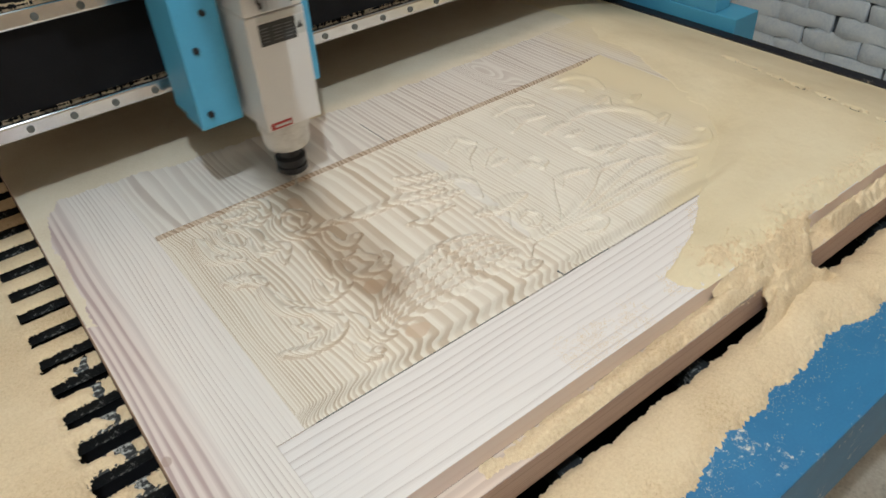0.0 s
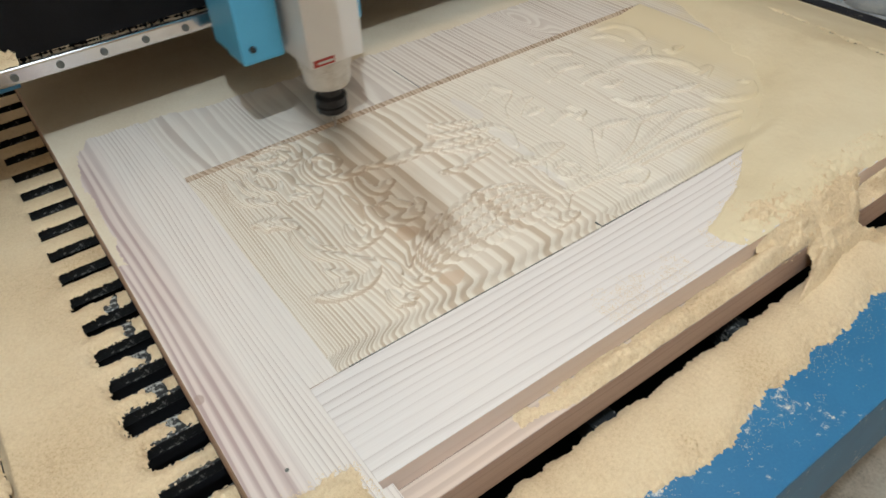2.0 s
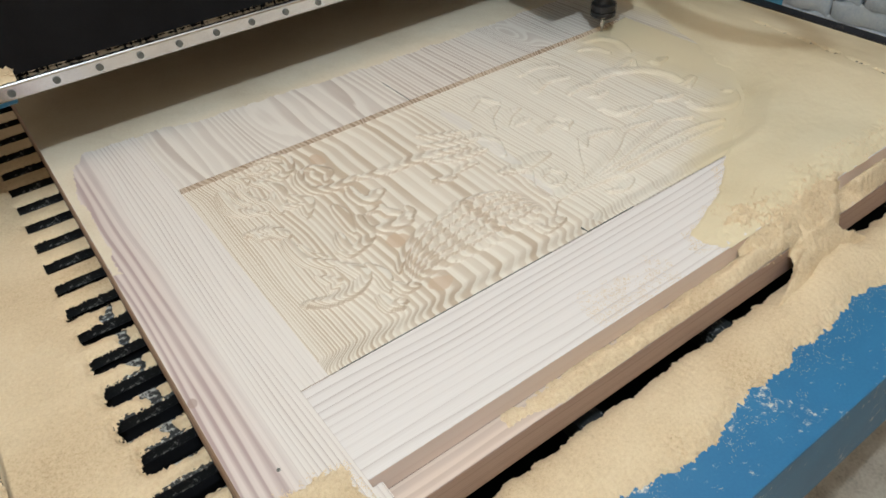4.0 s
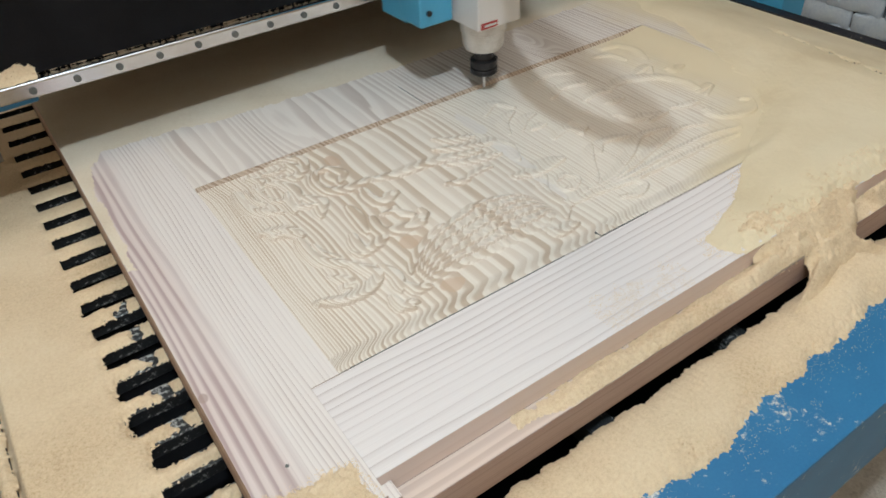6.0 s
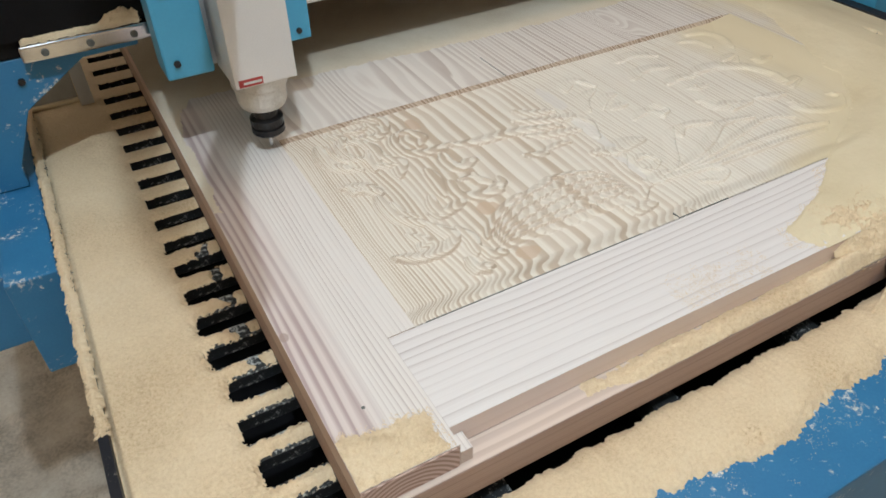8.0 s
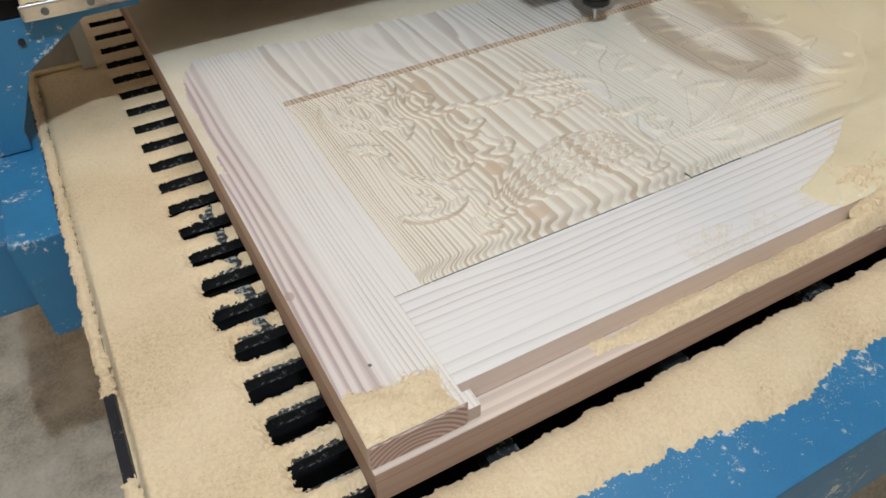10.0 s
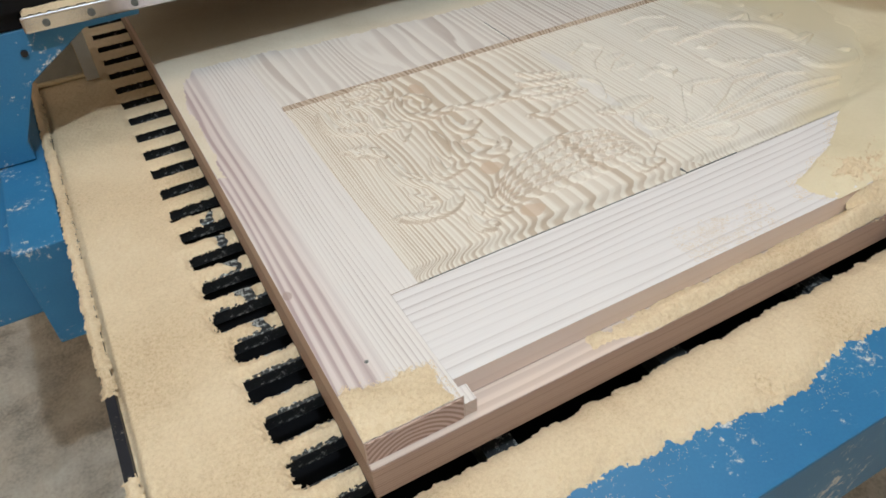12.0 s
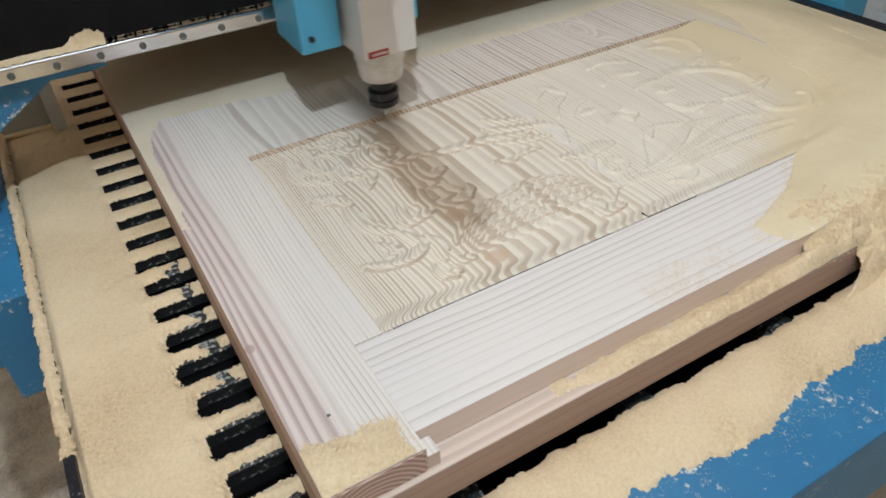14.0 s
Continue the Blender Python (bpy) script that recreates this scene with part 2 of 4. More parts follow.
M_BAR = speckled("dark_bed_bar", [(0.02, 0.022, 0.025), (0.05, 0.055, 0.06)], 0.4, 30, 0.3, 0, 600, (0.54, (0.62, 0.64, 0.62), 160))
M_STEEL = speckled("polished_steel", [(0.60, 0.61, 0.64), (0.74, 0.75, 0.78)], 0.17, 30, 1.0, 0, 500)
M_BOLT = speckled("dull_bolt", [(0.10, 0.11, 0.11), (0.20, 0.21, 0.20)], 0.5, 200, 0.5)
M_NUT = speckled("blackened_steel", [(0.02, 0.02, 0.023), (0.05, 0.05, 0.055)], 0.35, 60, 0.6)
M_WHITE = speckled("brushed_pale_metal", [(0.66, 0.64, 0.63), (0.75, 0.73, 0.72)], 0.45, 8, 0.15, 0, 500)
M_NOSE = speckled("worn_nose_steel", [(0.46, 0.43, 0.40), (0.62, 0.60, 0.57), (0.70, 0.68, 0.65)], 0.33, 25, 0.45, 0, 300)
M_FAINT = speckled("faint_print", [(0.12, 0.12, 0.12), (0.17, 0.17, 0.165)], 0.6, 40)
M_GREY = speckled("grey_aluminium", [(0.42, 0.44, 0.46), (0.52, 0.54, 0.56)], 0.4, 12, 0.4)
M_LABEL = speckled("dark_label", [(0.03, 0.03, 0.03), (0.05, 0.05, 0.05)], 0.5, 40)
M_PRINT = speckled("pale_print", [(0.5, 0.5, 0.48), (0.6, 0.6, 0.58)], 0.6, 40)
M_RED = speckled("red_sticker", [(0.35, 0.03, 0.03), (0.42, 0.05, 0.04)], 0.5, 40)
M_FLOOR = speckled("dusty_concrete", [(0.38, 0.33, 0.265), (0.66, 0.585, 0.49), (0.80, 0.74, 0.64)], 0.9, 9, 0, 0.003, 120)
M_BRICK = speckled("painted_brick", [(0.58, 0.70, 0.84), (0.70, 0.81, 0.92), (0.78, 0.88, 0.96)], 0.75, 9, 0, 0.003, 90)
M_JOINT = speckled("dark_mortar", [(0.05, 0.06, 0.08), (0.20, 0.24, 0.29)], 0.9, 20, 0, 0.002, 200)
M_CEIL = speckled("white_ceiling_paint", [(0.66, 0.66, 0.66), (0.74, 0.74, 0.73)], 0.9, 3)
# warm brown, chosen so that light bounced off it fills the shadows
M_BOUNCE = speckled("warm_bounce_wall", [(0.61, 0.47, 0.32), (0.69, 0.54, 0.38)], 0.9, 3)


# ---- building helpers ----
def part(name, bm, mat, parent=None, label="", smooth=False):
    me = bpy.data.meshes.new(name)
    bm.to_mesh(me)
    bm.free()
    me.materials.append(mat)
    if smooth:
        me.polygons.foreach_set("use_smooth", [True] * len(me.polygons))
    ob = new(name, me)
    ob.parent = parent
    return tagged(ob, label)


def box(bm, x0, x1, y0, y1, z0, z1, bevel=0.0, seg=2):
    m = Matrix.Translation(((x0 + x1) / 2, (y0 + y1) / 2, (z0 + z1) / 2)) @ Matrix.Diagonal((x1 - x0, y1 - y0, z1 - z0, 1))
    made = bmesh.ops.create_cube(bm, size=1, matrix=m)["verts"]
    if bevel:
        edges = {e for v in made for e in v.link_edges}
        bmesh.ops.bevel(bm, geom=list(edges), offset=bevel, segments=seg, affect="EDGES", profile=0.6)
    return bm


def boxed(*a, **k):
    return box(bmesh.new(), *a, **k)


def lathe(bm, rings, x, y, n=32):
    """A turned body round an upright axis: rings of (radius, z), closed at both ends."""
    loops = []
    for r, z in rings:
        loops.append([bm.verts.new((x + r * math.cos(2 * math.pi * i / n), y + r * math.sin(2 * math.pi * i / n), z)) for i in range(n)])
    for a, b in zip(loops, loops[1:]):
        for i in range(n):
            bm.faces.new((a[i], a[(i + 1) % n], b[(i + 1) % n], b[i]))
    bm.faces.new(loops[0][::-1])
    bm.faces.new(loops[-1])
    bmesh.ops.recalc_face_normals(bm, faces=bm.faces[:])
    return bm


def disc_y(bm, x, y, z, r, depth, n=16):
    """A short round plug whose face looks to -y."""
    m = Matrix.Translation((x, y, z)) @ Matrix.Rotation(math.pi / 2, 4, "X")
    bmesh.ops.create_cone(bm, cap_ends=True, segments=n, radius1=r, radius2=r, depth=depth, matrix=m)
    return bm


def empty(name, label, category, group="", kind=""):
    return tagged(new(name), label, category, group, kind)


def lattice(a, seed):
    rng = np.random.RandomState(seed)
    return rng.rand(a, a)


TABLES = [lattice(256, 11 + i) for i in range(8)]


def vnoise(x, y, scale, k=0):
    """Smooth value noise in 0..1 over arrays."""
    u, v = np.asarray(x) * scale + 37.3 * k, np.asarray(y) * scale + 11.7 * k
    i, j = np.floor(u).astype(int), np.floor(v).astype(int)
    f, g = u - i, v - j
    f, g = f * f * (3 - 2 * f), g * g * (3 - 2 * g)
    T = TABLES[k % 8]
    a, b, c, d = T[i % 256, j % 256], T[(i + 1) % 256, j % 256], T[i % 256, (j + 1) % 256], T[(i + 1) % 256, (j + 1) % 256]
    return a * (1 - f) * (1 - g) + b * f * (1 - g) + c * (1 - f) * g + d * f * g


def fbm(x, y, scale, k=0, octaves=4):
    return sum(vnoise(x, y, scale * 2 ** o, k + o) * 0.5 ** (o + 1) for o in range(octaves)) / (1 - 0.5 ** octaves)


def field(name, x0, x1, y0, y1, step, height, keep, mat, parent=None, smooth=True):
    """A sheet over a grid, z = height(x, y), kept where keep(x, y) > 0."""
    nx, ny = int(round((x1 - x0) / step)) + 1, int(round((y1 - y0) / step)) + 1
    X, Y = np.meshgrid(np.linspace(x0, x1, nx), np.linspace(y0, y1, ny), indexing="ij")
    Z = height(X, Y)
    K = keep(X, Y) > 0 if keep else np.ones_like(X, bool)
    idx = np.arange(nx * ny).reshape(nx, ny)
    ok = K[:-1, :-1] & K[1:, :-1] & K[1:, 1:] & K[:-1, 1:]
    quads = np.stack([idx[:-1, :-1][ok], idx[1:, :-1][ok], idx[1:, 1:][ok], idx[:-1, 1:][ok]], -1)
    used = np.unique(quads)
    remap = np.full(nx * ny, -1)
    remap[used] = np.arange(len(used))
    co = np.stack([X.ravel(), Y.ravel(), Z.ravel()], -1)[used]
    me = bpy.data.meshes.new(name)
    me.vertices.add(len(co))
    me.vertices.foreach_set("co", co.ravel())
    q = remap[quads].ravel().astype(np.int32)
    me.loops.add(len(q))
    me.loops.foreach_set("vertex_index", q)
    me.polygons.add(len(quads))
    me.polygons.foreach_set("loop_start", np.arange(0, len(q), 4, dtype=np.int32))
    me.polygons.foreach_set("use_smooth", np.full(len(quads), smooth))
    me.update(calc_edges=True)
    me.validate()
    me.materials.append(mat)
    ob = new(name, me)
    ob.parent = parent
    return ob


# ---- room ----
tagged(part("floor", boxed(-2.0, 3.2, -2.0, 4.1, -0.1, 0), M_FLOOR), "grey concrete workshop floor strewn with sawdust", "floor", kind="structure")
# unseen ceiling and walls, set close and bright as reflectors
tagged(part("ceiling", boxed(-1.9, 3.2, -1.9, 4, 3.15, 3.25), M_CEIL), "unseen white ceiling, kept bright to bounce light down", "ceiling", kind="structure")
tagged(part("wall_west", boxed(-2.0, -1.9, -1.9, 4, 0, 3.15), M_BOUNCE), "unseen warm brown wall added to bounce light into the shade", "wall", kind="structure")
tagged(part("wall_south", boxed(-2.0, 3.2, -2.0, -1.9, 0, 3.15), M_BOUNCE), "unseen warm brown wall added to bounce light into the shade", "wall", kind="structure")
tagged(part("wall_north", boxed(-2.0, 3.2, 4, 4.1, 0, 3.15), M_BOUNCE), "unseen warm brown wall added to bounce light into the shade", "wall", kind="structure")
WX = 2.98
wall_east = tagged(part("wall_east", boxed(WX, WX + 0.2, -1.9, 4, 0, 3.15), M_JOINT), "rough brick wall painted pale grey with dark joints", "wall", kind="structure")
brick_meshes = []
for v in range(6):
    bm = boxed(-0.022, 0, -0.1245, 0.1245, -0.0385, 0.0385)
    bmesh.ops.subdivide_edges(bm, edges=[e for e in bm.edges if abs(e.verts[0].co.y - e.verts[1].co.y) > 0.1], cuts=3)
    rng = random.Random(40 + v)
    for q in bm.verts:
        q.co += Vector((rng.uniform(-0.008, 0.005), rng.uniform(-0.007, 0.005), rng.uniform(-0.006, 0.004)))
    bmesh.ops.bevel(bm, geom=[e for e in bm.edges if e.calc_face_angle(0) > 0.9], offset=0.007, segments=1, affect="EDGES")
    me = bpy.data.meshes.new("brick")
    bm.to_mesh(me)
    bm.free()
    me.materials.append(M_BRICK)
    me.polygons.foreach_set("use_smooth", [True] * len(me.polygons))
    brick_meshes.append(me)
rng = random.Random(5)
for row in range(17):
    for col in range(14):
        ob = new("brick", rng.choice(brick_meshes))
        ob.parent = wall_east
        ob.location = (WX - rng.uniform(0, 0.005), -0.6 + 0.25 * col + (0.125 if row % 2 else 0) + rng.uniform(-0.006, 0.006), 0.04 + 0.078 * row)
        ob.rotation_euler = (radians(rng.uniform(-1.2, 1.2)), 0, radians(rng.uniform(-1, 1)))

# ---- machine bed ----
table = empty("router_table", "blue steel router table with a black slotted bed", "machine table")
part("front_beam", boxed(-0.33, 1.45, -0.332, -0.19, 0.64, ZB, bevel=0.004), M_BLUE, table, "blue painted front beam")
part("left_plate", boxed(-0.289, -0.172, -0.19, 1.3, ZB - 0.02, ZB), M_BAR, table)
part("right_plate", boxed(1.2, 1.345, -0.19, 1.3, ZB - 0.02, ZB), M_BAR, table)
# black sheet standing in for the shade below the slots
part("dark_void_sheet", boxed(-0.285, 1.345, -0.19, 1.3, 0.66, 0.68), M_BLACK, table)
SLOT0, PITCH, SLOTW = -0.036, 0.0596, 0.034


def slot_y(k):
    """Middle of each slot; they lie a little wider apart towards the far end."""
    return SLOT0 + PITCH * k + 0.00055 * np.maximum(0, k - 9) ** 2



bar_mesh = None
for k in range(-2, 22):
    y = float(slot_y(k) + slot_y(k + 1)) / 2
    ob = part("bed_bar", boxed(-0.172, 1.2, -(PITCH - SLOTW) / 2, (PITCH - SLOTW) / 2, -0.02, 0, bevel=0.0015, seg=1), M_BAR, table)
    if bar_mesh is None:
        bar_mesh = ob.data
    else:
        ob.data = bar_mesh
    ob.location = (0, y, ZB)
for x in (0.02, 0.25, 0.48, 0.71, 0.94, 1.17):
    part("cross_bar", boxed(x, x + 0.035, -0.19, 1.3, ZB - 0.060, ZB - 0.028), M_BAR, table)
part("left_rim", boxed(-0.300, -0.2892, -0.19, 1.3, ZB - 0.05, ZB + 0.011, bevel=0.001), M_STRIP, table)
part("right_rim", boxed(1.345, 1.375, -0.332, 1.3, ZB - 0.05, ZB + 0.012, bevel=0.001), M_STRIP, table)
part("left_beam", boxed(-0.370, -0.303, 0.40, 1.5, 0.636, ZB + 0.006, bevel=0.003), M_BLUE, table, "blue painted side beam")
part("left_web", boxed(-0.47, -0.372, 0.46, 1.5, 0.655, ZB - 0.02, bevel=0.003), M_BLUE, table)
part("right_beam", boxed(1.385, 1.475, 0.415, 1.5, 0.62, ZB + 0.040, bevel=0.003), M_BLUE_CLEAN, table)

bm = bmesh.new()
rings = [[bm.verts.new((x, y, z)) for y, z in ((0.474, ZB + 0.0405), (0.476, ZB + 0.0405 + 0.02), (0.505, 1.02), (0.64, 1.02), (0.64, ZB + 0.0405))] for x in (1.388, 1.446)]
bm.faces.new(rings[0])
bm.faces.new(rings[1][::-1])
for q in range(5):
    bm.faces.new((rings[0][q], rings[1][q], rings[1][(q + 1) % 5], rings[0][(q + 1) % 5]))
bmesh.ops.recalc_face_normals(bm, faces=bm.faces[:])
bmesh.ops.bevel(bm, geom=bm.edges[:], offset=0.002, segments=1, affect="EDGES")
part("foot_wedge", bm, M_BLUE_CLEAN, table, "light blue sloping foot")

# ---- gantry ----
gantry = empty("gantry", "gantry with a black cover between two polished steel rails", "machine gantry")
part("beam", boxed(-0.33, 1.47, 0.632, 0.80, 1.006, 1.20, bevel=0.003), M_BLACK, gantry, "dark steel beam")
# unseen box, added to keep light off the door beneath the gantry
part("rear_shade_box", boxed(-0.09, 1.47, 0.802, 1.06, 1.006, 1.16, bevel=0.003), M_BLACK, gantry, "unseen black box added behind the beam to shade the door")
part("cover", boxed(-0.29, 1.43, 0.622, 0.630, 1.033, 1.148), M_BLACK, gantry, "black cover plate")
for z in (1.005, 1.150):
    rail = part("linear_rail", boxed(-0.255, 1.40, 0.607, 0.631, z, z + 0.024, bevel=0.004, seg=3), M_STEEL, gantry, "polished steel rail")
    x = -0.224
    while x < 1.39:
        part("bolt", disc_y(bmesh.new(), x, 0.6065, z + 0.011, 0.0052, 0.003), M_BOLT, rail)
        x += 0.06


part("rear_plate", boxed(-0.300, -0.208, 0.900, 0.908, 0.806, 1.02, bevel=0.001), M_PLATE, gantry, "dull grey plate flecked with sawdust")
part("plate_foot", boxed(-0.300, -0.206, 0.890, 0.8995, 0.8062, 0.812, bevel=0.001), M_DRIFT, gantry, "dusted foot of the plate")
part("side_strip", boxed(-0.207, -0.184, 0.868, 0.884, 0.807, 1.004, bevel=0.001), M_GREY, gantry, "grey aluminium strip")


def leg_plate(flip, x0):
    """A gusset-shaped end plate that spreads from the beam down to the side beam."""
    outline = [(0.30, 1.005), (0.30, 0.989), (0.22, 0.987), (0.125, 0.926), (0.085, 0.84), (0.085, 0.808), (0.0, 0.808), (0.0, 1.19), (0.06, 1.19), (0.06, 1.005)]
    bm = bmesh.new()
    rings = [[bm.verts.new((x0 + flip * a, y, b)) for a, b in outline] for y in (0.6335, 0.664)]
    bm.faces.new(rings[0])
    bm.faces.new(rings[1][::-1])
    for q in range(len(outline)):
        r = (q + 1) % len(outline)
        bm.faces.new((rings[0][q], rings[1][q], rings[1][r], rings[0][r]))
    bmesh.ops.recalc_face_normals(bm, faces=bm.faces[:])
    bmesh.ops.bevel(bm, geom=[e for e in bm.edges if e.calc_face_angle(0) > 0.3], offset=0.0015, segments=1, affect="EDGES")
    return bm


leg = part("leg_plate", leg_plate(1, -0.40), M_BLUE, gantry, "blue painted gusset plate")
part("leg_bolt", disc_y(bmesh.new(), -0.268, 0.632, 0.972, 0.005, 0.006), M_NUT, leg)
part("leg_bolt", disc_y(bmesh.new(), -0.345, 0.632, 0.93, 0.005, 0.006), M_NUT, leg)
part("leg_plate", leg_plate(-1, 1.54), M_BLUE, gantry, "blue painted gusset plate")

# ---- door ----
DEPTH = 0.0085                # how far the carving's ground lies below the door's face


def smooth01(v):
    v = np.clip(v, 0, 1)
    return v * v * (3 - 2 * v)


def curve_points(knots, n=14):
    """A Catmull-Rom curve through the knots."""
    p = [np.array(k, float) for k in knots]
    p = [2 * p[0] - p[1]] + p + [2 * p[-1] - p[-2]]
    out = []
    for a, b, c, d in zip(p, p[1:], p[2:], p[3:]):
        for t in np.linspace(0, 1, n, endpoint=False):
            out.append(0.5 * (2 * b + (c - a) * t + (2 * a - 5 * b + 4 * c - d) * t * t + (3 * b - a - 3 * c + d) * t ** 3))
    return np.array(out + [p[-2]])


class Relief:
    """A carved surface on a grid: strokes, beads and mounds stand above the ground."""

    def __init__(self, x0, x1, y0, y1, step):
        self.nx, self.ny = int(round((x1 - x0) / step)) + 1, int(round((y1 - y0) / step)) + 1
        self.xs, self.ys = np.linspace(x0, x1, self.nx), np.linspace(y0, y1, self.ny)
        self.X, self.Y = np.meshgrid(self.xs, self.ys, indexing="ij")
        self.H = 0.0009 * (fbm(self.X, self.Y, 14, 1, 3) - 0.4)

    def window(self, lo, hi):
        i0, i1 = np.searchsorted(self.xs, (lo[0], hi[0]))
        j0, j1 = np.searchsorted(self.ys, (lo[1], hi[1]))
        return slice(i0, i1), slice(j0, j1)

    def stroke(self, knots, w, h, beads=0.0, crisp=0.32, broad=1.0):
        """A rounded leaf edge along a curve, tapered to its ends; beads: spacing of notches along it."""
        c = curve_points(knots)
        sl = self.window(c.min(0) - 2 * w, c.max(0) + 2 * w)
        X, Y = self.X[sl], self.Y[sl]
        best, at, ox, oy = np.full(X.shape, 9.0), np.zeros(X.shape), np.zeros(X.shape), np.zeros(X.shape)
        s = 0.0
        total = np.linalg.norm(np.diff(c, axis=0), axis=1).sum()
        for a, b in zip(c, c[1:]):
            e = b - a
            n = np.linalg.norm(e) + 1e-9
            t = np.clip(((X - a[0]) * e[0] + (Y - a[1]) * e[1]) / n ** 2, 0, 1)
            dx, dy = X - a[0] - t * e[0], Y - a[1] - t * e[1]
            d = np.hypot(dx, dy)
            m = d < best
            best, at = np.where(m, d, best), np.where(m, s + t * n, at)
            ox, oy = np.where(m, dx, ox), np.where(m, dy, oy)
            s += n
        u = at / total
        # each leaf falls off sharply towards the door's front and slopes back gently
        facing = (0.35 * ox - 0.94 * oy) / np.maximum(best, 1e-6)
        width = w * (0.45 + 0.55 * np.sqrt(np.clip(4 * u * (1 - u), 0, 1)))
        width = width * np.where(facing > 0, 1.0 - (1.0 - crisp) * facing, 1.0 - broad * facing)
        q = np.clip(1 - (best / np.maximum(width, 1e-5)) ** 2, 0, 1)
        back = np.clip(0.5 - 2.0 * facing, 0, 1)
        away = np.clip(1 - best / np.maximum(width, 1e-5), 0, 1)
        z = h * (q ** 0.5 * (1 - back) + back * away * away * (3 - 2 * away))
        if beads:
            z = z * (0.87 + 0.13 * np.abs(np.sin(math.pi * at / beads + 3 * best / w)))
        self.join(sl, np.where(q > 0, z, 0))

    def join(self, sl, z, k=0.0016):
        """The higher of two forms, with a soft valley where they meet."""
        a = self.H[sl]
        near = np.maximum(k - np.abs(a - z), 0) / k
        self.H[sl] = np.where(z > 0.00005, np.maximum(a, z) + 0.25 * k * near * near * np.minimum(1, z / k), a)

    def wing(self, upper, lower, rows, length, h):
        """A feathered wing between two outlines: overlapping rows of scales, each row shifted by half a scale."""
        xs_u, ys_u = zip(*upper)
        xs_l, ys_l = zip(*lower)
        top, low = np.interp(self.X, xs_u, ys_u), np.interp(self.X, xs_l, ys_l)
        v = (self.Y - low) / np.maximum(top - low, 1e-4)
        along = (self.X - xs_u[0]) / (xs_u[-1] - xs_u[0])
        inside = (v > 0) & (v < 1) & (along > 0) & (along < 1)
        run = self.X / length * (0.62 + 0.75 * along) + 0.9 * (fbm(self.X, self.Y, 28, 6, 2) - 0.5)
        r = np.clip(v, 0, 0.9999) * rows + 0.07 * smooth01(along * 3) * np.sin(2 * math.pi * run) + 0.5 * (fbm(self.X, self.Y, 32, 4, 2) - 0.5)
        k = np.floor(r)
        f = r - k
        g = run + 0.5 * k - np.floor(run + 0.5 * k)
        scale = smooth01(f / 0.13) * (1 - 0.8 * f) * (0.74 + 0.26 * np.abs(np.sin(math.pi * g)) ** 0.6)
        swell = np.sqrt(np.clip(8 * v * (1 - v), 0, 1)) * smooth01(along / 0.12) * smooth01((1 - along) / 0.10)
        self.join((slice(None), slice(None)), np.where(inside, swell * (0.35 * h + 0.85 * h * scale), 0))

    def mound(self, x, y, rx, ry, h, turn=0.0):
        c, s = math.cos(radians(turn)), math.sin(radians(turn))
        u, v = ((self.X - x) * c + (self.Y - y) * s) / rx, ((self.Y - y) * c - (self.X - x) * s) / ry
        self.H += 0.5 * h * smooth01(1 - np.hypot(u, v))


relief = Relief(0.0, 0.95, 0.0, 0.452, 0.0012)
# broad swells under each group of leaves
relief.mound(0.12, 0.33, 0.09, 0.10, 0.0045)
relief.mound(0.11, 0.15, 0.08, 0.10, 0.0045, 20)
relief.mound(0.21, 0.20, 0.09, 0.10, 0.005)
relief.mound(0.23, 0.34, 0.08, 0.08, 0.004)
relief.mound(0.30, 0.10, 0.15, 0.06, 0.0045, -12)
relief.mound(0.45, 0.12, 0.09, 0.07, 0.003)
relief.mound(0.52, 0.25, 0.10, 0.08, 0.003)
relief.mound(0.66, 0.10, 0.15, 0.06, 0.003, 5)
relief.mound(0.72, 0.22, 0.11, 0.07, 0.003)
relief.mound(0.82, 0.11, 0.07, 0.05, 0.004)
relief.mound(0.84, 0.36, 0.08, 0.08, 0.003)
# the rosette and the curling leaves round it
relief.stroke([(.080, .396), (.077, .351), (.097, .324)], .014, .006)
relief.stroke([(.069, .285), (.099, .270), (.110, .249)], .014, .006)
relief.stroke([(.102, .240), (.102, .192), (.131, .156)], .014, .007)
relief.stroke([(.131, .156), (.148, .118), (.129, .097), (.096, .099), (.069, .115)], .016, .0075, 0, .2)
relief.stroke([(.100, .150), (.115, .128), (.100, .118)], .012, .005)
relief.stroke([(.194, .373), (.179, .343), (.186, .319), (.214, .304), (.253, .307)], .014, .007)
relief.stroke([(.194, .373), (.216, .370), (.226, .344), (.209, .327)], .011, .0065)
relief.stroke([(.171, .422), (.179, .396), (.164, .378), (.149, .394)], .014, .006)
relief.stroke([(.124, .390), (.141, .377), (.147, .344), (.138, .315)], .015, .0065)
relief.stroke([(.105, .425), (.118, .405), (.108, .380)], .012, .005)
relief.stroke([(.110, .345), (.128, .330), (.125, .300)], .012, .006)
relief.stroke([(.150, .330), (.165, .300), (.150, .270)], .015, .006)
relief.stroke([(.228, .289), (.225, .260), (.239, .245), (.261, .255)], .016, .007)
relief.stroke([(.203, .222), (.197, .191), (.218, .175), (.252, .171)], .016, .0075)
relief.stroke([(.265, .199), (.262, .184), (.238, .178)], .011, .007)
relief.stroke([(.240, .225), (.236, .205), (.252, .195)], .012, .006)
relief.stroke([(.163, .205), (.157, .172), (.178, .166), (.204, .181)], .015, .007)
relief.stroke([(.191, .265), (.189, .233), (.181, .199)], .015, .006)
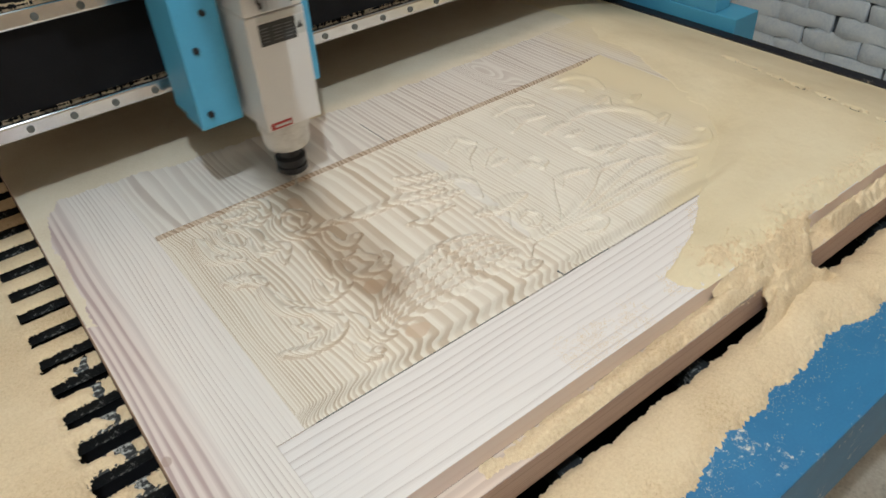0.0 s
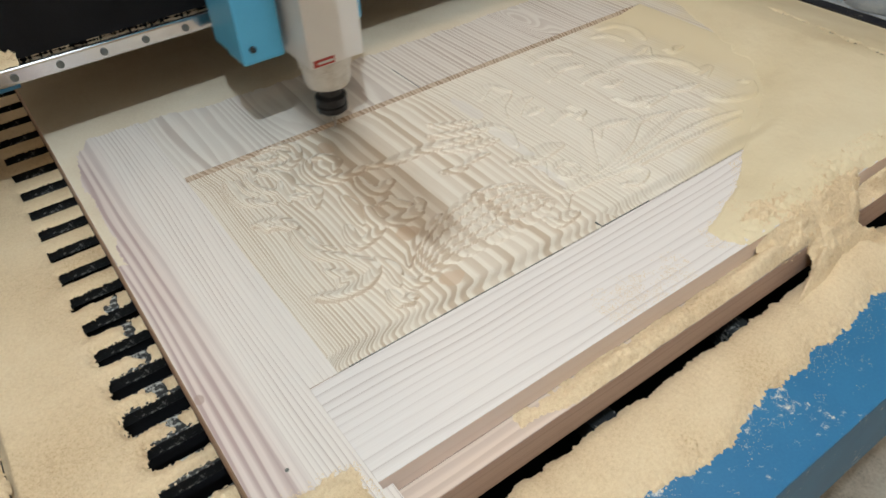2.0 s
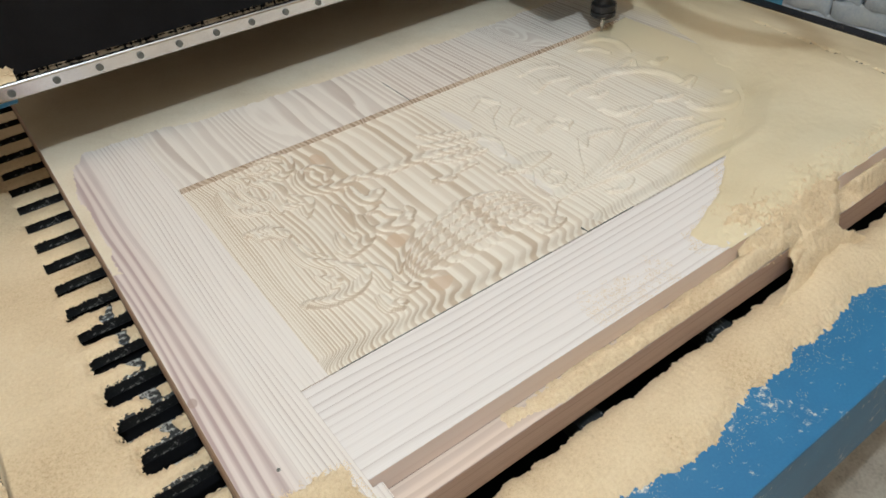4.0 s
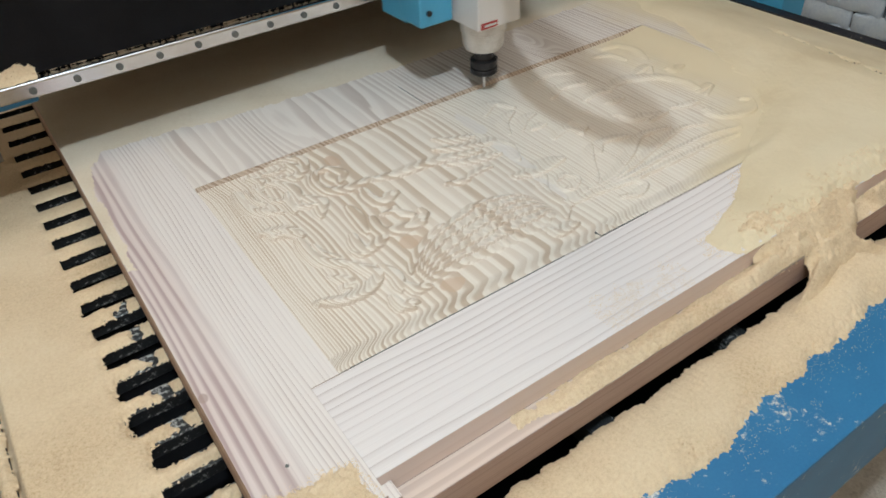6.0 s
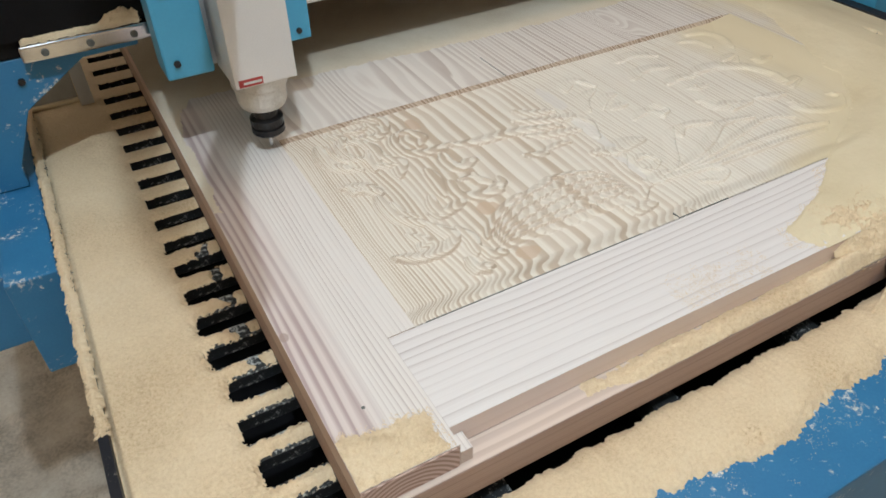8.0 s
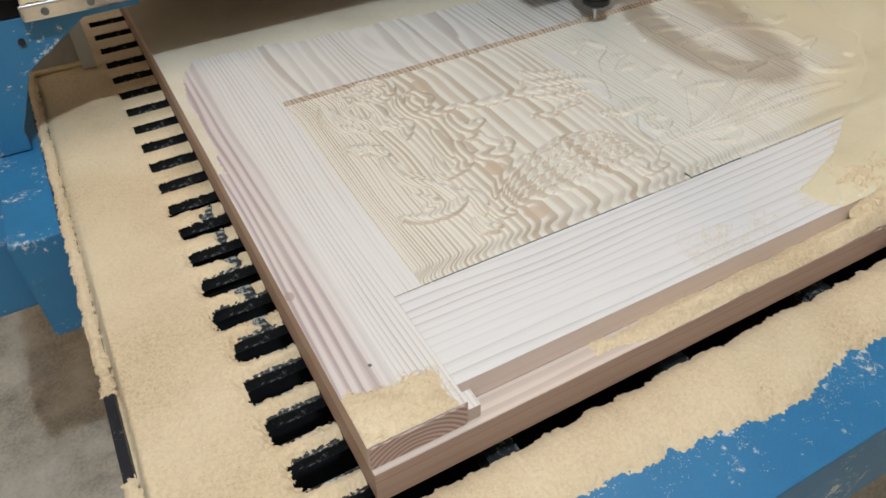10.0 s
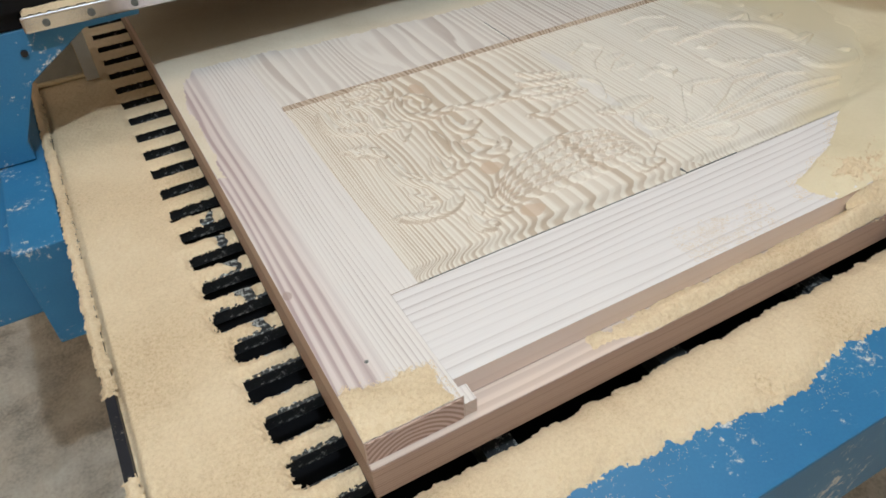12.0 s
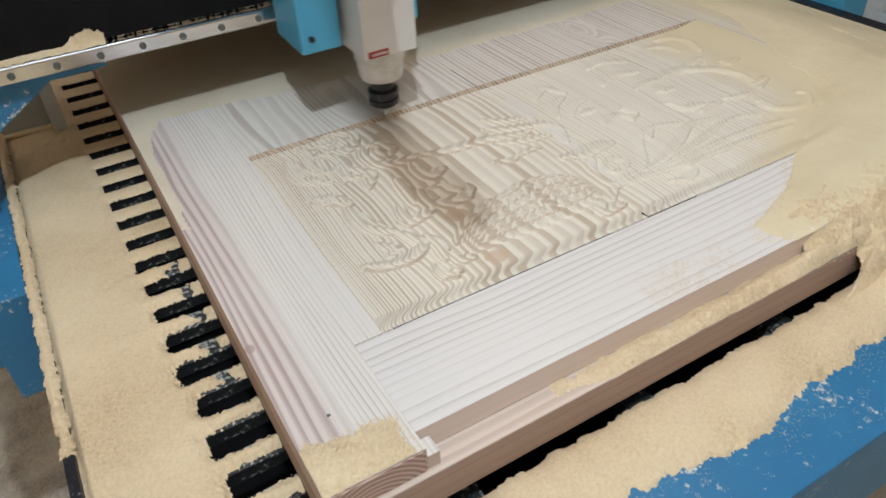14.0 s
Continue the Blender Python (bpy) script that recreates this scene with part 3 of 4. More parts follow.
relief.stroke([(.160, .130), (.165, .100), (.158, .075)], .013, .006)
relief.stroke([(.141, .070), (.143, .050), (.160, .046)], .012, .007)
relief.stroke([(.165, .082), (.172, .064), (.188, .060)], .012, .006)
relief.stroke([(.145, .440), (.175, .436), (.195, .424), (.186, .392), (.158, .384), (.136, .393)], .010, .0065)
relief.stroke([(.130, .420), (.150, .412), (.165, .416)], .008, .005)
relief.stroke([(.077, .402), (.073, .356), (.086, .329), (.112, .312)], .010, .006)
relief.stroke([(.090, .395), (.090, .365), (.102, .345)], .008, .0055)
relief.stroke([(.104, .392), (.106, .365), (.118, .340), (.134, .330)], .008, .0055)
relief.stroke([(.076, .284), (.080, .268), (.094, .263), (.110, .246)], .009, .006)
relief.stroke([(.137, .352), (.127, .318), (.145, .303), (.160, .298)], .010, .0065)
relief.stroke([(.098, .222), (.098, .190), (.114, .166), (.128, .155)], .008, .006, 0, .2)
relief.stroke([(.112, .222), (.114, .198), (.128, .178)], .008, .005)
relief.stroke([(.223, .274), (.231, .247), (.262, .254)], .009, .007, 0, .2)
relief.stroke([(.214, .221), (.238, .214), (.250, .193)], .009, .0065)
relief.stroke([(.203, .180), (.222, .172), (.250, .173), (.268, .186)], .009, .007, 0, .2)
relief.stroke([(.143, .176), (.155, .160), (.183, .166), (.200, .182)], .009, .0065, 0, .2)
relief.stroke([(.142, .072), (.140, .052), (.153, .040)], .008, .007, 0, .2)
relief.mound(0.203, 0.352, 0.020, 0.022, 0.006)
# roped stems
relief.stroke([(.251, .304), (.292, .292), (.339, .288), (.385, .279), (.420, .270)], .014, .006, .011)
relief.stroke([(.369, .317), (.405, .293), (.449, .279)], .012, .006, .008)
relief.stroke([(.360, .270), (.400, .252), (.440, .245)], .012, .005, .008)
relief.stroke([(.385, .345), (.410, .322), (.440, .312)], .011, .005, .008)
relief.stroke([(.329, .229), (.346, .219), (.360, .217)], .010, .0055, .009)
relief.stroke([(.361, .222), (.387, .226), (.407, .225)], .008, .004)
# the feathered wing
relief.wing([(.176, .082), (.208, .116), (.240, .141), (.281, .158), (.324, .172), (.361, .166), (.389, .152), (.406, .126), (.413, .092)],
            [(.176, .066), (.221, .066), (.262, .063), (.309, .059), (.377, .066), (.413, .078)], 6.0, .024, .0064)
relief.stroke([(.183, .096), (.215, .124), (.240, .139), (.270, .152)], .008, .0052)
relief.stroke([(.369, .058), (.379, .041), (.409, .043)], .013, .0065, .007)

# rings, drops and the fan of stems beyond the joint
for knots, w, h, beads in (
        ([(.454, .135), (.474, .138), (.483, .121), (.463, .107), (.447, .115), (.451, .132)], .008, .006, 0),
        ([(.452, .156), (.427, .122), (.431, .086), (.477, .091)], .011, .005, 0),
        ([(.419, .179), (.452, .167), (.502, .173)], .015, .0065, .006),
        ([(.408, .061), (.430, .078), (.464, .078), (.503, .074), (.538, .067), (.545, .050), (.521, .039), (.500, .048)], .010, .0055, .006),
        ([(.488, .282), (.507, .313), (.540, .335)], .009, .0045, 0),
        ([(.511, .278), (.534, .297), (.561, .307)], .009, .0045, 0),
        ([(.523, .268), (.536, .267), (.551, .269)], .010, .006, .006),
        ([(.530, .225), (.557, .233), (.572, .229), (.575, .209)], .010, .005, 0),
        ([(.587, .245), (.592, .222), (.573, .213)], .011, .0065, 0),
        ([(.412, .277), (.451, .280), (.467, .254), (.452, .215)], .012, .005, .008),
        ([(.497, .355), (.532, .374), (.549, .345)], .011, .0045, 0),
        ([(.559, .154), (.581, .170), (.625, .160)], .009, .0055, .008),
        ([(.561, .176), (.532, .143), (.508, .110), (.485, .089)], .009, .0045, 0),
        ([(.487, .088), (.531, .096), (.588, .119), (.638, .146), (.691, .138)], .008, .0058, .009),
        ([(.493, .083), (.535, .088), (.586, .099), (.659, .116), (.709, .123), (.742, .107)], .007, .0058, .009),
        ([(.508, .080), (.555, .080), (.626, .085), (.691, .085), (.729, .081), (.774, .070)], .007, .0060, .009),
        ([(.543, .068), (.613, .066), (.695, .063), (.755, .058)], .007, .0060, .009),
        ([(.719, .292), (.765, .292), (.813, .265), (.832, .226), (.828, .196)], .015, .0060, .007),
        ([(.656, .288), (.689, .292), (.713, .286)], .010, .005, 0),
        ([(.781, .139), (.776, .117), (.797, .097), (.831, .090), (.859, .114), (.852, .127)], .012, .0065, .007),
        ([(.659, .216), (.669, .189), (.702, .180)], .014, .0065, 0),
        ([(.681, .170), (.703, .173), (.725, .174)], .009, .006, .006),
        ([(.744, .178), (.763, .168), (.791, .165)], .010, .006, .006),
        ([(.676, .257), (.687, .250), (.707, .252)], .010, .006, 0),
        ([(.815, .288), (.829, .308), (.797, .304)], .010, .005, 0),
        ([(.849, .282), (.853, .268), (.879, .273)], .010, .0055, .006),
        ([(.822, .175), (.854, .191), (.821, .190)], .009, .0045, 0),
        ([(.823, .416), (.856, .405), (.866, .372), (.852, .335)], .013, .006, .008),
        ([(.790, .400), (.815, .385), (.820, .355)], .012, .005, .008),
        ([(.620, .330), (.660, .345), (.700, .335)], .012, .0045, 0),
        ([(.640, .395), (.680, .400), (.715, .380)], .012, .004, 0)):
    relief.stroke(knots, 0.80 * w, 0.85 * h, beads or .006, 0.30, 2.2)


def carved(X, Y):
    i = np.clip(np.round((X - relief.xs[0]) / (relief.xs[1] - relief.xs[0])).astype(int), 0, relief.nx - 1)
    j = np.clip(np.round((Y - relief.ys[0]) / (relief.ys[1] - relief.ys[0])).astype(int), 0, relief.ny - 1)
    h = np.minimum(-DEPTH + relief.H[i, j], -0.0006)
    h = h + 0.00018 * np.sin(2 * math.pi * Y / 0.0032)      # the cutter's passes
    wavy = 0.004 * (vnoise(X, Y, 30, 3) - 0.5)
    sway = 0.010 * (fbm(X, X * 0, 16, 2, 3) - 0.5)
    rim = np.maximum.reduce([smooth01((0.0345 + 0.2 * wavy - X) / 0.004), smooth01((0.034 + wavy + sway - Y) / 0.030),
                             smooth01((X - 0.87) / 0.08), 0.25 * smooth01((Y - 0.400) / 0.036)])
    return ZP + h * (1 - rim) - 0.0003


door = empty("carved_door", "pale pine door panel half carved with a leafy relief", "door panel")
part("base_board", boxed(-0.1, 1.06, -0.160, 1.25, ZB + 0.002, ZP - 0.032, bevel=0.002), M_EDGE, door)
part("stile", box(boxed(-0.10, -0.0006, -0.152, 0.0, ZP - 0.0315, ZP), -0.10, 0.0322, 0.0, 1.25, ZP - 0.0315, ZP), M_STILE, door)
part("end_grain", boxed(-0.0985, -0.0022, -0.1534, -0.1521, ZP - 0.0308, ZP - 0.0015), M_END, door, "end grain with curved growth rings")
part("rebate_ledge", boxed(-0.0990, 1.06, -0.1592, -0.1316, ZP - 0.0319, ZP - 0.0316), M_LEDGE, door, "pale dusty ledge of the rebate")
part("tenon", boxed(-0.0004, 0.013, -0.152, -0.1315, ZP - 0.0315, ZP - 0.013, bevel=0.0008), M_STILE, door)
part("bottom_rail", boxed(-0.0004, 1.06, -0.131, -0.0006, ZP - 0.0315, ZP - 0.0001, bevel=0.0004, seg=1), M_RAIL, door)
part("panel_core", boxed(0.0325, 0.95, 0.0, 0.4409, ZP - 0.0315, ZP - 0.016), M_TOP_B, door)
for n, (x0, x1, mat) in enumerate(((0.0325, 0.4345, M_PANEL_A), (0.4345, 0.95, M_PANEL_B))):
    field("panel_board", x0, x1, 0.0005, 0.4386, 0.0012, carved, None, mat, door)
bm = bmesh.new()
xs = np.linspace(0.034, 0.93, 300)
low = carved(xs, np.full_like(xs, 0.4365))
va = [bm.verts.new((x, 0.4378, min(z, ZP - 0.0003))) for x, z in zip(xs, low)]
vb = [bm.verts.new((x, 0.4402, ZP + 0.0002)) for x in xs]
vc = [bm.verts.new((x, 0.4412, ZP + 0.0001)) for x in xs]
for q in range(len(xs) - 1):
    bm.faces.new((va[q], va[q + 1], vb[q + 1], vb[q]))
    bm.faces.new((vb[q], vb[q + 1], vc[q + 1], vc[q]))
part("cut_step", bm, M_STEP, door, "brown freshly cut step")
part("top_board", boxed(0.0325, 0.4340, 0.4410, 1.25, ZP - 0.0315, ZP - 0.0002), M_TOP_A, door)
part("top_board", boxed(0.4348, 0.95, 0.4410, 1.25, ZP - 0.0315, ZP - 0.0002), M_TOP_B, door)
part("right_board", boxed(0.9506, 1.06, 0.0, 1.25, ZP - 0.0315, ZP - 0.0002), M_TOP_B, door)
part("chip_line", box(boxed(0.4068, 0.4077, 0.0, 0.012, ZP - 0.002, ZP + 0.0004), 0.4068, 0.490, -0.0008, 0.0008, ZP - 0.002, ZP + 0.0004), M_BOLT, door, "dark crack at a corner of the panel")
part("seam", boxed(0.045, 0.345, -0.0010, 0.0004, ZP - 0.003, ZP + 0.0003), M_BOLT, door, "dark open seam along the panel")
part("seam", boxed(0.4338, 0.4350, 0.4412, 0.525, ZP - 0.003, ZP + 0.0003), M_BOLT, door)
part("knot", lathe(bmesh.new(), [(0.0022, ZP - 0.001), (0.0020, ZP + 0.0003)], -0.060, -0.070, 10), M_BOLT, door)

# ---- sawdust ----


def ragged(x, y, k=0, big=0.012, small=0.005):
    return big * (fbm(x, y, 55, k, 3) - 0.5) * 2 + small * (vnoise(x, y, 420, k + 3) - 0.5) * 2


def lip(e, thick, wide):
    """A bank's section: it rises from its foot over a width, and dips under its support beyond the foot."""
    return np.where(e < 0, 0.8 * e, thick * (1 - np.exp(-np.maximum(e, 0) / wide)))


FOOT = 0.006


def wider(edge):
    return lambda x, y: edge(x, y) + FOOT


def crumbly(x, y, amount):
    return amount * ((fbm(x, y, 40, 2, 3) - 0.5) + 0.5 * (vnoise(x, y, 330, 5) - 0.5))


def slot_gap(x, y):
    """How far a place lies outside the nearest slot of the bed."""
    k = np.round((y - SLOT0) / PITCH)
    k = np.where(np.abs(y - slot_y(k - 1)) < np.abs(y - slot_y(k)), k - 1, k)
    near = smooth01((0.42 - y) / 0.3)
    half = 0.0160 + 0.0040 * near
    r = 0.004 + 0.008 * near
    qy = np.abs(y - slot_y(k)) - half + r
    qx = -0.170 + 0.014 * near * (vnoise(k * 3.1, k * 0 + 1.0, 1.0, 4) - 0.3) - x + r
    return np.hypot(np.maximum(qx, 0), np.maximum(qy, 0)) + np.minimum(np.maximum(qx, qy), 0) - r


def left_edge(x, y):
    near = smooth01((0.46 - y) / 0.12)
    d = slot_gap(x, y) + ragged(x, y, 1, 0.003 * near, 0.0008 + 0.0018 * near)
    exposed = smooth01((y - 0.03) / 0.05) * near
    bare = -0.128 + 0.016 * (fbm(x, y, 60, 6, 3) - 0.5) * 2 + 0.05 * (1 - exposed) - x
    bare = np.maximum(bare, x + 0.1135 + 0.012 * (fbm(x, y, 70, 3, 3) - 0.5))
    return np.minimum(d, np.where(exposed > 0.02, bare, d))


def left_height(x, y):
    e = left_edge(x, y)
    near = smooth01((0.45 - y) / 0.3)
    return ZB + 0.0004 + lip(e, (0.003 + 0.006 * near) * (0.1 + 0.9 * smooth01((x + 0.288) / 0.009)), 0.007) + crumbly(x, y, 0.0025) * smooth01(e / 0.01)


def stuff(name, x0, x1, y0, y1, step, height, keep, label, mat=M_DUST):
    return tagged(field(name, x0, x1, y0, y1, step, height, keep, mat), label, "sawdust", kind="stuff")


stuff("bed_sawdust", -0.2888, -0.1005, -0.19, 1.25, 0.0013, left_height, lambda x, y: left_edge(x, y) + 0.003, "fine yellow sawdust on the slotted machine bed")


def rim_edge(x, y):
    bare = np.maximum(y - 0.082, -0.028 - y) + ragged(x, y, 4, 0.004, 0.003)
    return np.minimum(bare, 0.0066 + ragged(x, y, 2, 0.0022, 0.0018) - np.abs(x + 0.2945))


stuff("rim_sawdust", -0.305, -0.282, -0.19, 1.25, 0.0015, lambda x, y: ZB + 0.0112 + lip(rim_edge(x, y), 0.006, 0.004) + crumbly(x, y, 0.004), lambda x, y: rim_edge(x, y) + 0.002,
      "fine sawdust lying along the black side rim")
stuff("floor_sawdust", -1.4, -0.22, -0.8, 1.6, 0.010, lambda x, y: 0.004 + 0.05 * np.maximum(fbm(x, y, 7, 3, 4) - 0.42, -0.05) + 0.018 * (fbm(x, y, 24, 6, 3) - 0.5),
      lambda x, y: x * 0 + 1.0, "trampled grey-brown sawdust on the floor", M_FLOOR)


def front_edge(x, y):
    across = smooth01((0.056 - np.abs(x - 0.662)) / 0.034)
    top = -0.1765 + 0.016 * across + ragged(x, x * 0 + 0.3, 2, 0.005, 0.0016) - y
    low = y + 0.256 + 0.03 * (fbm(x, x * 0, 9, 4, 3) - 0.5) * 2 + ragged(x, y, 3, 0.007, 0.003)
    return np.minimum(np.minimum(top, low), x + 0.285)


def front_height(x, y):
    e = front_edge(x, y)
    heap = 0.014 * np.exp(-((x - 0.662) / 0.075) ** 2) * smooth01((y + 0.245) / 0.075)
    right = 0.012 * smooth01((x - 0.5) / 0.3)
    return ZB + 0.0005 + lip(e, 0.012 + right, 0.016) + heap * smooth01(e / 0.03) + (crumbly(x, y, 0.0016) + 0.004 * (fbm(x, y, 14, 2, 2) - 0.5)) * smooth01(e / 0.012)


stuff("front_sawdust", -0.285, 1.36, -0.30, -0.145, 0.0017, front_height, wider(front_edge), "thick ragged bank of sawdust along the blue front beam")

EDGE_Y = (-0.131, -0.105, -0.084, -0.050, 0.0, 0.077, 0.113, 0.156, 0.30, 0.55, 1.3)
EDGE_X = (0.515, 0.500, 0.500, 0.600, 0.680, 0.830, 0.880, 0.915, 0.965, 1.040, 1.050)


def drift_edge(x, y):
    e = x - np.interp(y, EDGE_Y, EDGE_X) + ragged(x, y, 1, 0.006, 0.003) + smooth01((y - 0.02) / 0.08) * 0.06 * (fbm(x, y, 10, 3, 4) - 0.5)
    front = y + 0.1325 + 0.007 * (fbm(x, y, 60, 2, 3) - 0.5)
    return np.minimum(np.minimum(e, front), 1.349 - x)


def clump_line(x, y):
    """Clumps along the line of the bed's slots: 0 in the middle of one, 1 at its brink."""
    k = np.round((y + 0.012) / 0.0555)
    size = 0.5 + 0.8 * vnoise(k * 1.7, k * 0, 1.0, 2)
    return np.hypot((x - 1.088 - 0.20 * y) / 0.009, (y + 0.012 - 0.0555 * k) / 0.019) / size + 1.0 * (fbm(x, y, 90, 3) - 0.5)


def drift_keep(x, y):
    e = np.where((y > -0.10) & (y < 0.26) & (clump_line(x, y) < 0.72), -1.0, drift_edge(x, y))
    return np.where((e > -FOOT) & (y > -0.128) & (x < 1.34), 1.0, e)


def drift_height(x, y):
    e = drift_edge(x, y)
    inland = x - np.interp(y, EDGE_Y, EDGE_X)
    fall = np.clip((x - 1.045) / 0.29, 0, 1) ** 1.25
    bed = np.maximum(smooth01((0.026 - y) / 0.024), smooth01((x - 0.87) / 0.08))
    bed = np.where((x < 0.95) & (y > 0) & (y < 0.44), -0.008 * (1 - bed), 0.0)
    soft = 0.012 + 0.05 * smooth01((y - 0.0) / 0.05)
    z = (ZP + 0.0045 * smooth01(inland / 0.12) * smooth01(e / 0.02)) * (1 - fall) + (ZB + 0.008) * fall
    z = z + 0.010 * np.exp(-((x - 0.76) / 0.12) ** 2 - ((y + 0.09) / 0.05) ** 2) * smooth01(e / 0.02)
    z = z + crumbly(x, y, 1.0) * (0.0010 + 0.012 * np.exp(-((y + 0.125) / 0.022) ** 2)) * smooth01(e / 0.015)
    z = z - 0.012 * smooth01(1.35 - clump_line(x, y)) * smooth01((0.30 - y) / 0.05) * smooth01((y + 0.10) / 0.03)
    return z + bed * (1 - smooth01(inland / 0.10)) + lip(np.minimum(e, soft), 0.0012, 0.3 * soft)


stuff("drifted_sawdust", 0.47, 1.345, -0.20, 1.25, 0.0025, drift_height, drift_keep, "smooth drift of yellow sawdust burying the door's end", M_DRIFT)


def bridge(x, y):
    """Positive where the heap crosses the gap before the door; it flares towards the bank."""
    return 0.048 - np.abs(x - 0.658 - 0.25 * (y + 0.17)) + ragged(x, y, 5, 0.006, 0.002) + 2.2 * np.maximum(-0.172 - y, 0) + 1.0 * np.maximum(y + 0.165, 0)


def heap_edge(x, y):
    on_door = np.minimum(np.minimum(x - 0.535 + 0.5 * np.minimum(y + 0.13, 0), 0.83 - x), 5.0 * (y + 0.1612)) + ragged(x, y, 2, 0.008, 0.003)
    rebate = np.where(y < -0.130, 0.722 + 0.010 * (fbm(x, y, 60, 7, 3) - 0.5) - x, 1.0)
    return np.maximum(np.minimum(on_door, rebate), np.minimum(bridge(x, y), y + 0.193))


HEAP_Y = (-0.30, -0.24, -0.215, -0.195, -0.180, -0.170, -0.160, -0.145, -0.130, -0.105, -0.08, -0.05)
HEAP_Z = (ZB - 0.002, ZB + 0.000, ZB + 0.0120, ZB + 0.0275, ZB + 0.039, ZB + 0.047, ZB + 0.054, ZP - 0.012, ZP + 0.001, ZP + 0.006, ZP + 0.002, ZP - 0.008)


def heap_height(x, y):
    e = heap_edge(x, y)
    spread = np.where(y > -0.131, smooth01((x - 0.50) / 0.09) * smooth01((0.86 - x) / 0.12), 1.0)
    z = np.interp(y, HEAP_Y, HEAP_Z) - 0.009 * (1 - spread)
    clump = 0.011 * (fbm(x, y, 30, 6, 4) - 0.5) + 0.019 * np.maximum(vnoise(x, y, 95, 8) - 0.55, 0) * smooth01((fbm(x, y, 18, 3, 2) - 0.40) / 0.2) + 0.0042 * (vnoise(x, y, 260, 2) - 0.5)
    z = z + clump * smooth01((e + 0.004) / 0.02) * smooth01((-0.055 - y) / 0.04)
    steep = np.where(y > -0.130, 0.012, 0.016)
    z = z - steep * (1 - smooth01((e + FOOT) / 0.024))
    return np.where(y > -0.1590, np.maximum(z, ZP - 0.034), z)


def heap_keep(x, y):
    return np.where(y > -0.1600, heap_edge(x, y), np.minimum(bridge(x, y), y + 0.193)) + FOOT


stuff("heaped_sawdust", 0.49, 0.86, -0.29, -0.05, 0.0017, heap_height, heap_keep, "clumpy brown heap of sawdust spilling over the door's edge")


def ledge_edge(x, y):
    ends = np.maximum(np.minimum(x - 0.150, 0.640 - x), np.minimum(x - 0.700, 1.05 - x))
    outer = y + 0.1598 - 0.012 * smooth01((0.24 - x) / 0.08)
    return np.minimum(ends, outer + 0.002) + ragged(x, y, 2, 0.003, 0.0016)


def ledge_height(x, y):
    wavy = 0.002 + 0.010 * fbm(x, x * 0, 16, 5, 3) * smooth01((x - 0.13) / 0.12) + 0.011 * smooth01((x - 0.46) / 0.10)
    wavy = wavy * np.where(x > 0.69, 0.25 + 1.3 * smooth01((fbm(x, y, 22, 2, 4) - 0.36) / 0.3), 1.0)
    slope = 1.25 - 0.95 * np.clip(np.abs(y + 0.1470 - 0.003 * (fbm(x, x * 0, 20, 3, 2) - 0.5)) / 0.0135, 0, 1) ** 1.6
    e = ledge_edge(x, y)
    return ZP - 0.0318 + lip(e, wavy * slope, 0.005) + crumbly(x, y, 0.0060) * smooth01(e / 0.006)


stuff("ledge_sawdust", 0.15, 1.055, -0.1598, -0.1315, 0.0018, ledge_height, wider(ledge_edge), "bank of coarse sawdust lying in the door's rebate", M_CHIPS)


def corner_edge(x, y):
    return np.minimum(np.minimum(-0.100 - 0.14 * (x + 0.05) - y, y + 0.156), np.minimum(x + 0.103, -0.010 - x)) + ragged(x, y, 3, 0.007, 0.003)


stuff("corner_sawdust", -0.0998, -0.004, -0.1518, -0.08, 0.0014, lambda x, y: ZP + lip(corner_edge(x, y), 0.0065 * smooth01((y + 0.158) / 0.02), 0.014) + crumbly(x, y, 0.003) * smooth01(corner_edge(x, y) / 0.006),
      wider(corner_edge), "little heap of sawdust on the door's corner")


BACK_X = (-0.10, -0.085, -0.072, -0.045, 0.06, 0.14, 0.20, 0.40, 0.62, 1.06)
BACK_Y = (0.47, 0.53, 0.600, 0.640, 0.632, 0.614, 0.615, 0.598, 0.592, 0.600)


def back_edge(x, y):
    e = y - np.interp(x, BACK_X, BACK_Y) + ragged(x, y, 5, 0.006, 0.004)
    outer = np.minimum(-0.0845 + 0.010 * (fbm(x, y, 22, 4, 3) - 0.5) - x, y - 0.27 - 0.16 * (fbm(x, y, 30, 6, 3) - 0.5)) + ragged(x, y, 6, 0.003, 0.002)
    return np.minimum(np.maximum(e, outer), np.minimum(x + 0.1004, 1.05 - x))


stuff("back_sawdust", -0.0995, 1.06, 0.15, 1.249, 0.0025, lambda x, y: ZP + lip(back_edge(x, y), 0.0016, 0.012) + crumbly(x, y, 0.0008), lambda x, y: back_edge(x, y) + 0.002,
      "thin film of sawdust over the uncarved end", M_FILM)


def rail_edge(x, y):
    return np.minimum(0.0085 + 0.004 * smooth01((-0.08 - x) / 0.02) + ragged(x, y, 2, 0.003, 0.002) - np.abs(y - 0.621 + 0.0035 * smooth01((-0.08 - x) / 0.02)), np.minimum(x + 0.252, 1.38 - x))


def rail_dust(z):
    def height(x, y):
        lump = 0.017 * smooth01((y - 0.609) / 0.007) * np.exp(-((x + 0.113) / 0.026) ** 4) * (0.3 + 1.2 * fbm(x, y, 90, 3, 3))
        e = rail_edge(x, y)
        return z + 0.0003 + (0.002 + 0.004 * smooth01((y - 0.614) / 0.01) + (lump if z < 1.1 else 0)) * smooth01(e / 0.006) + crumbly(x, y, 0.003)
    return height


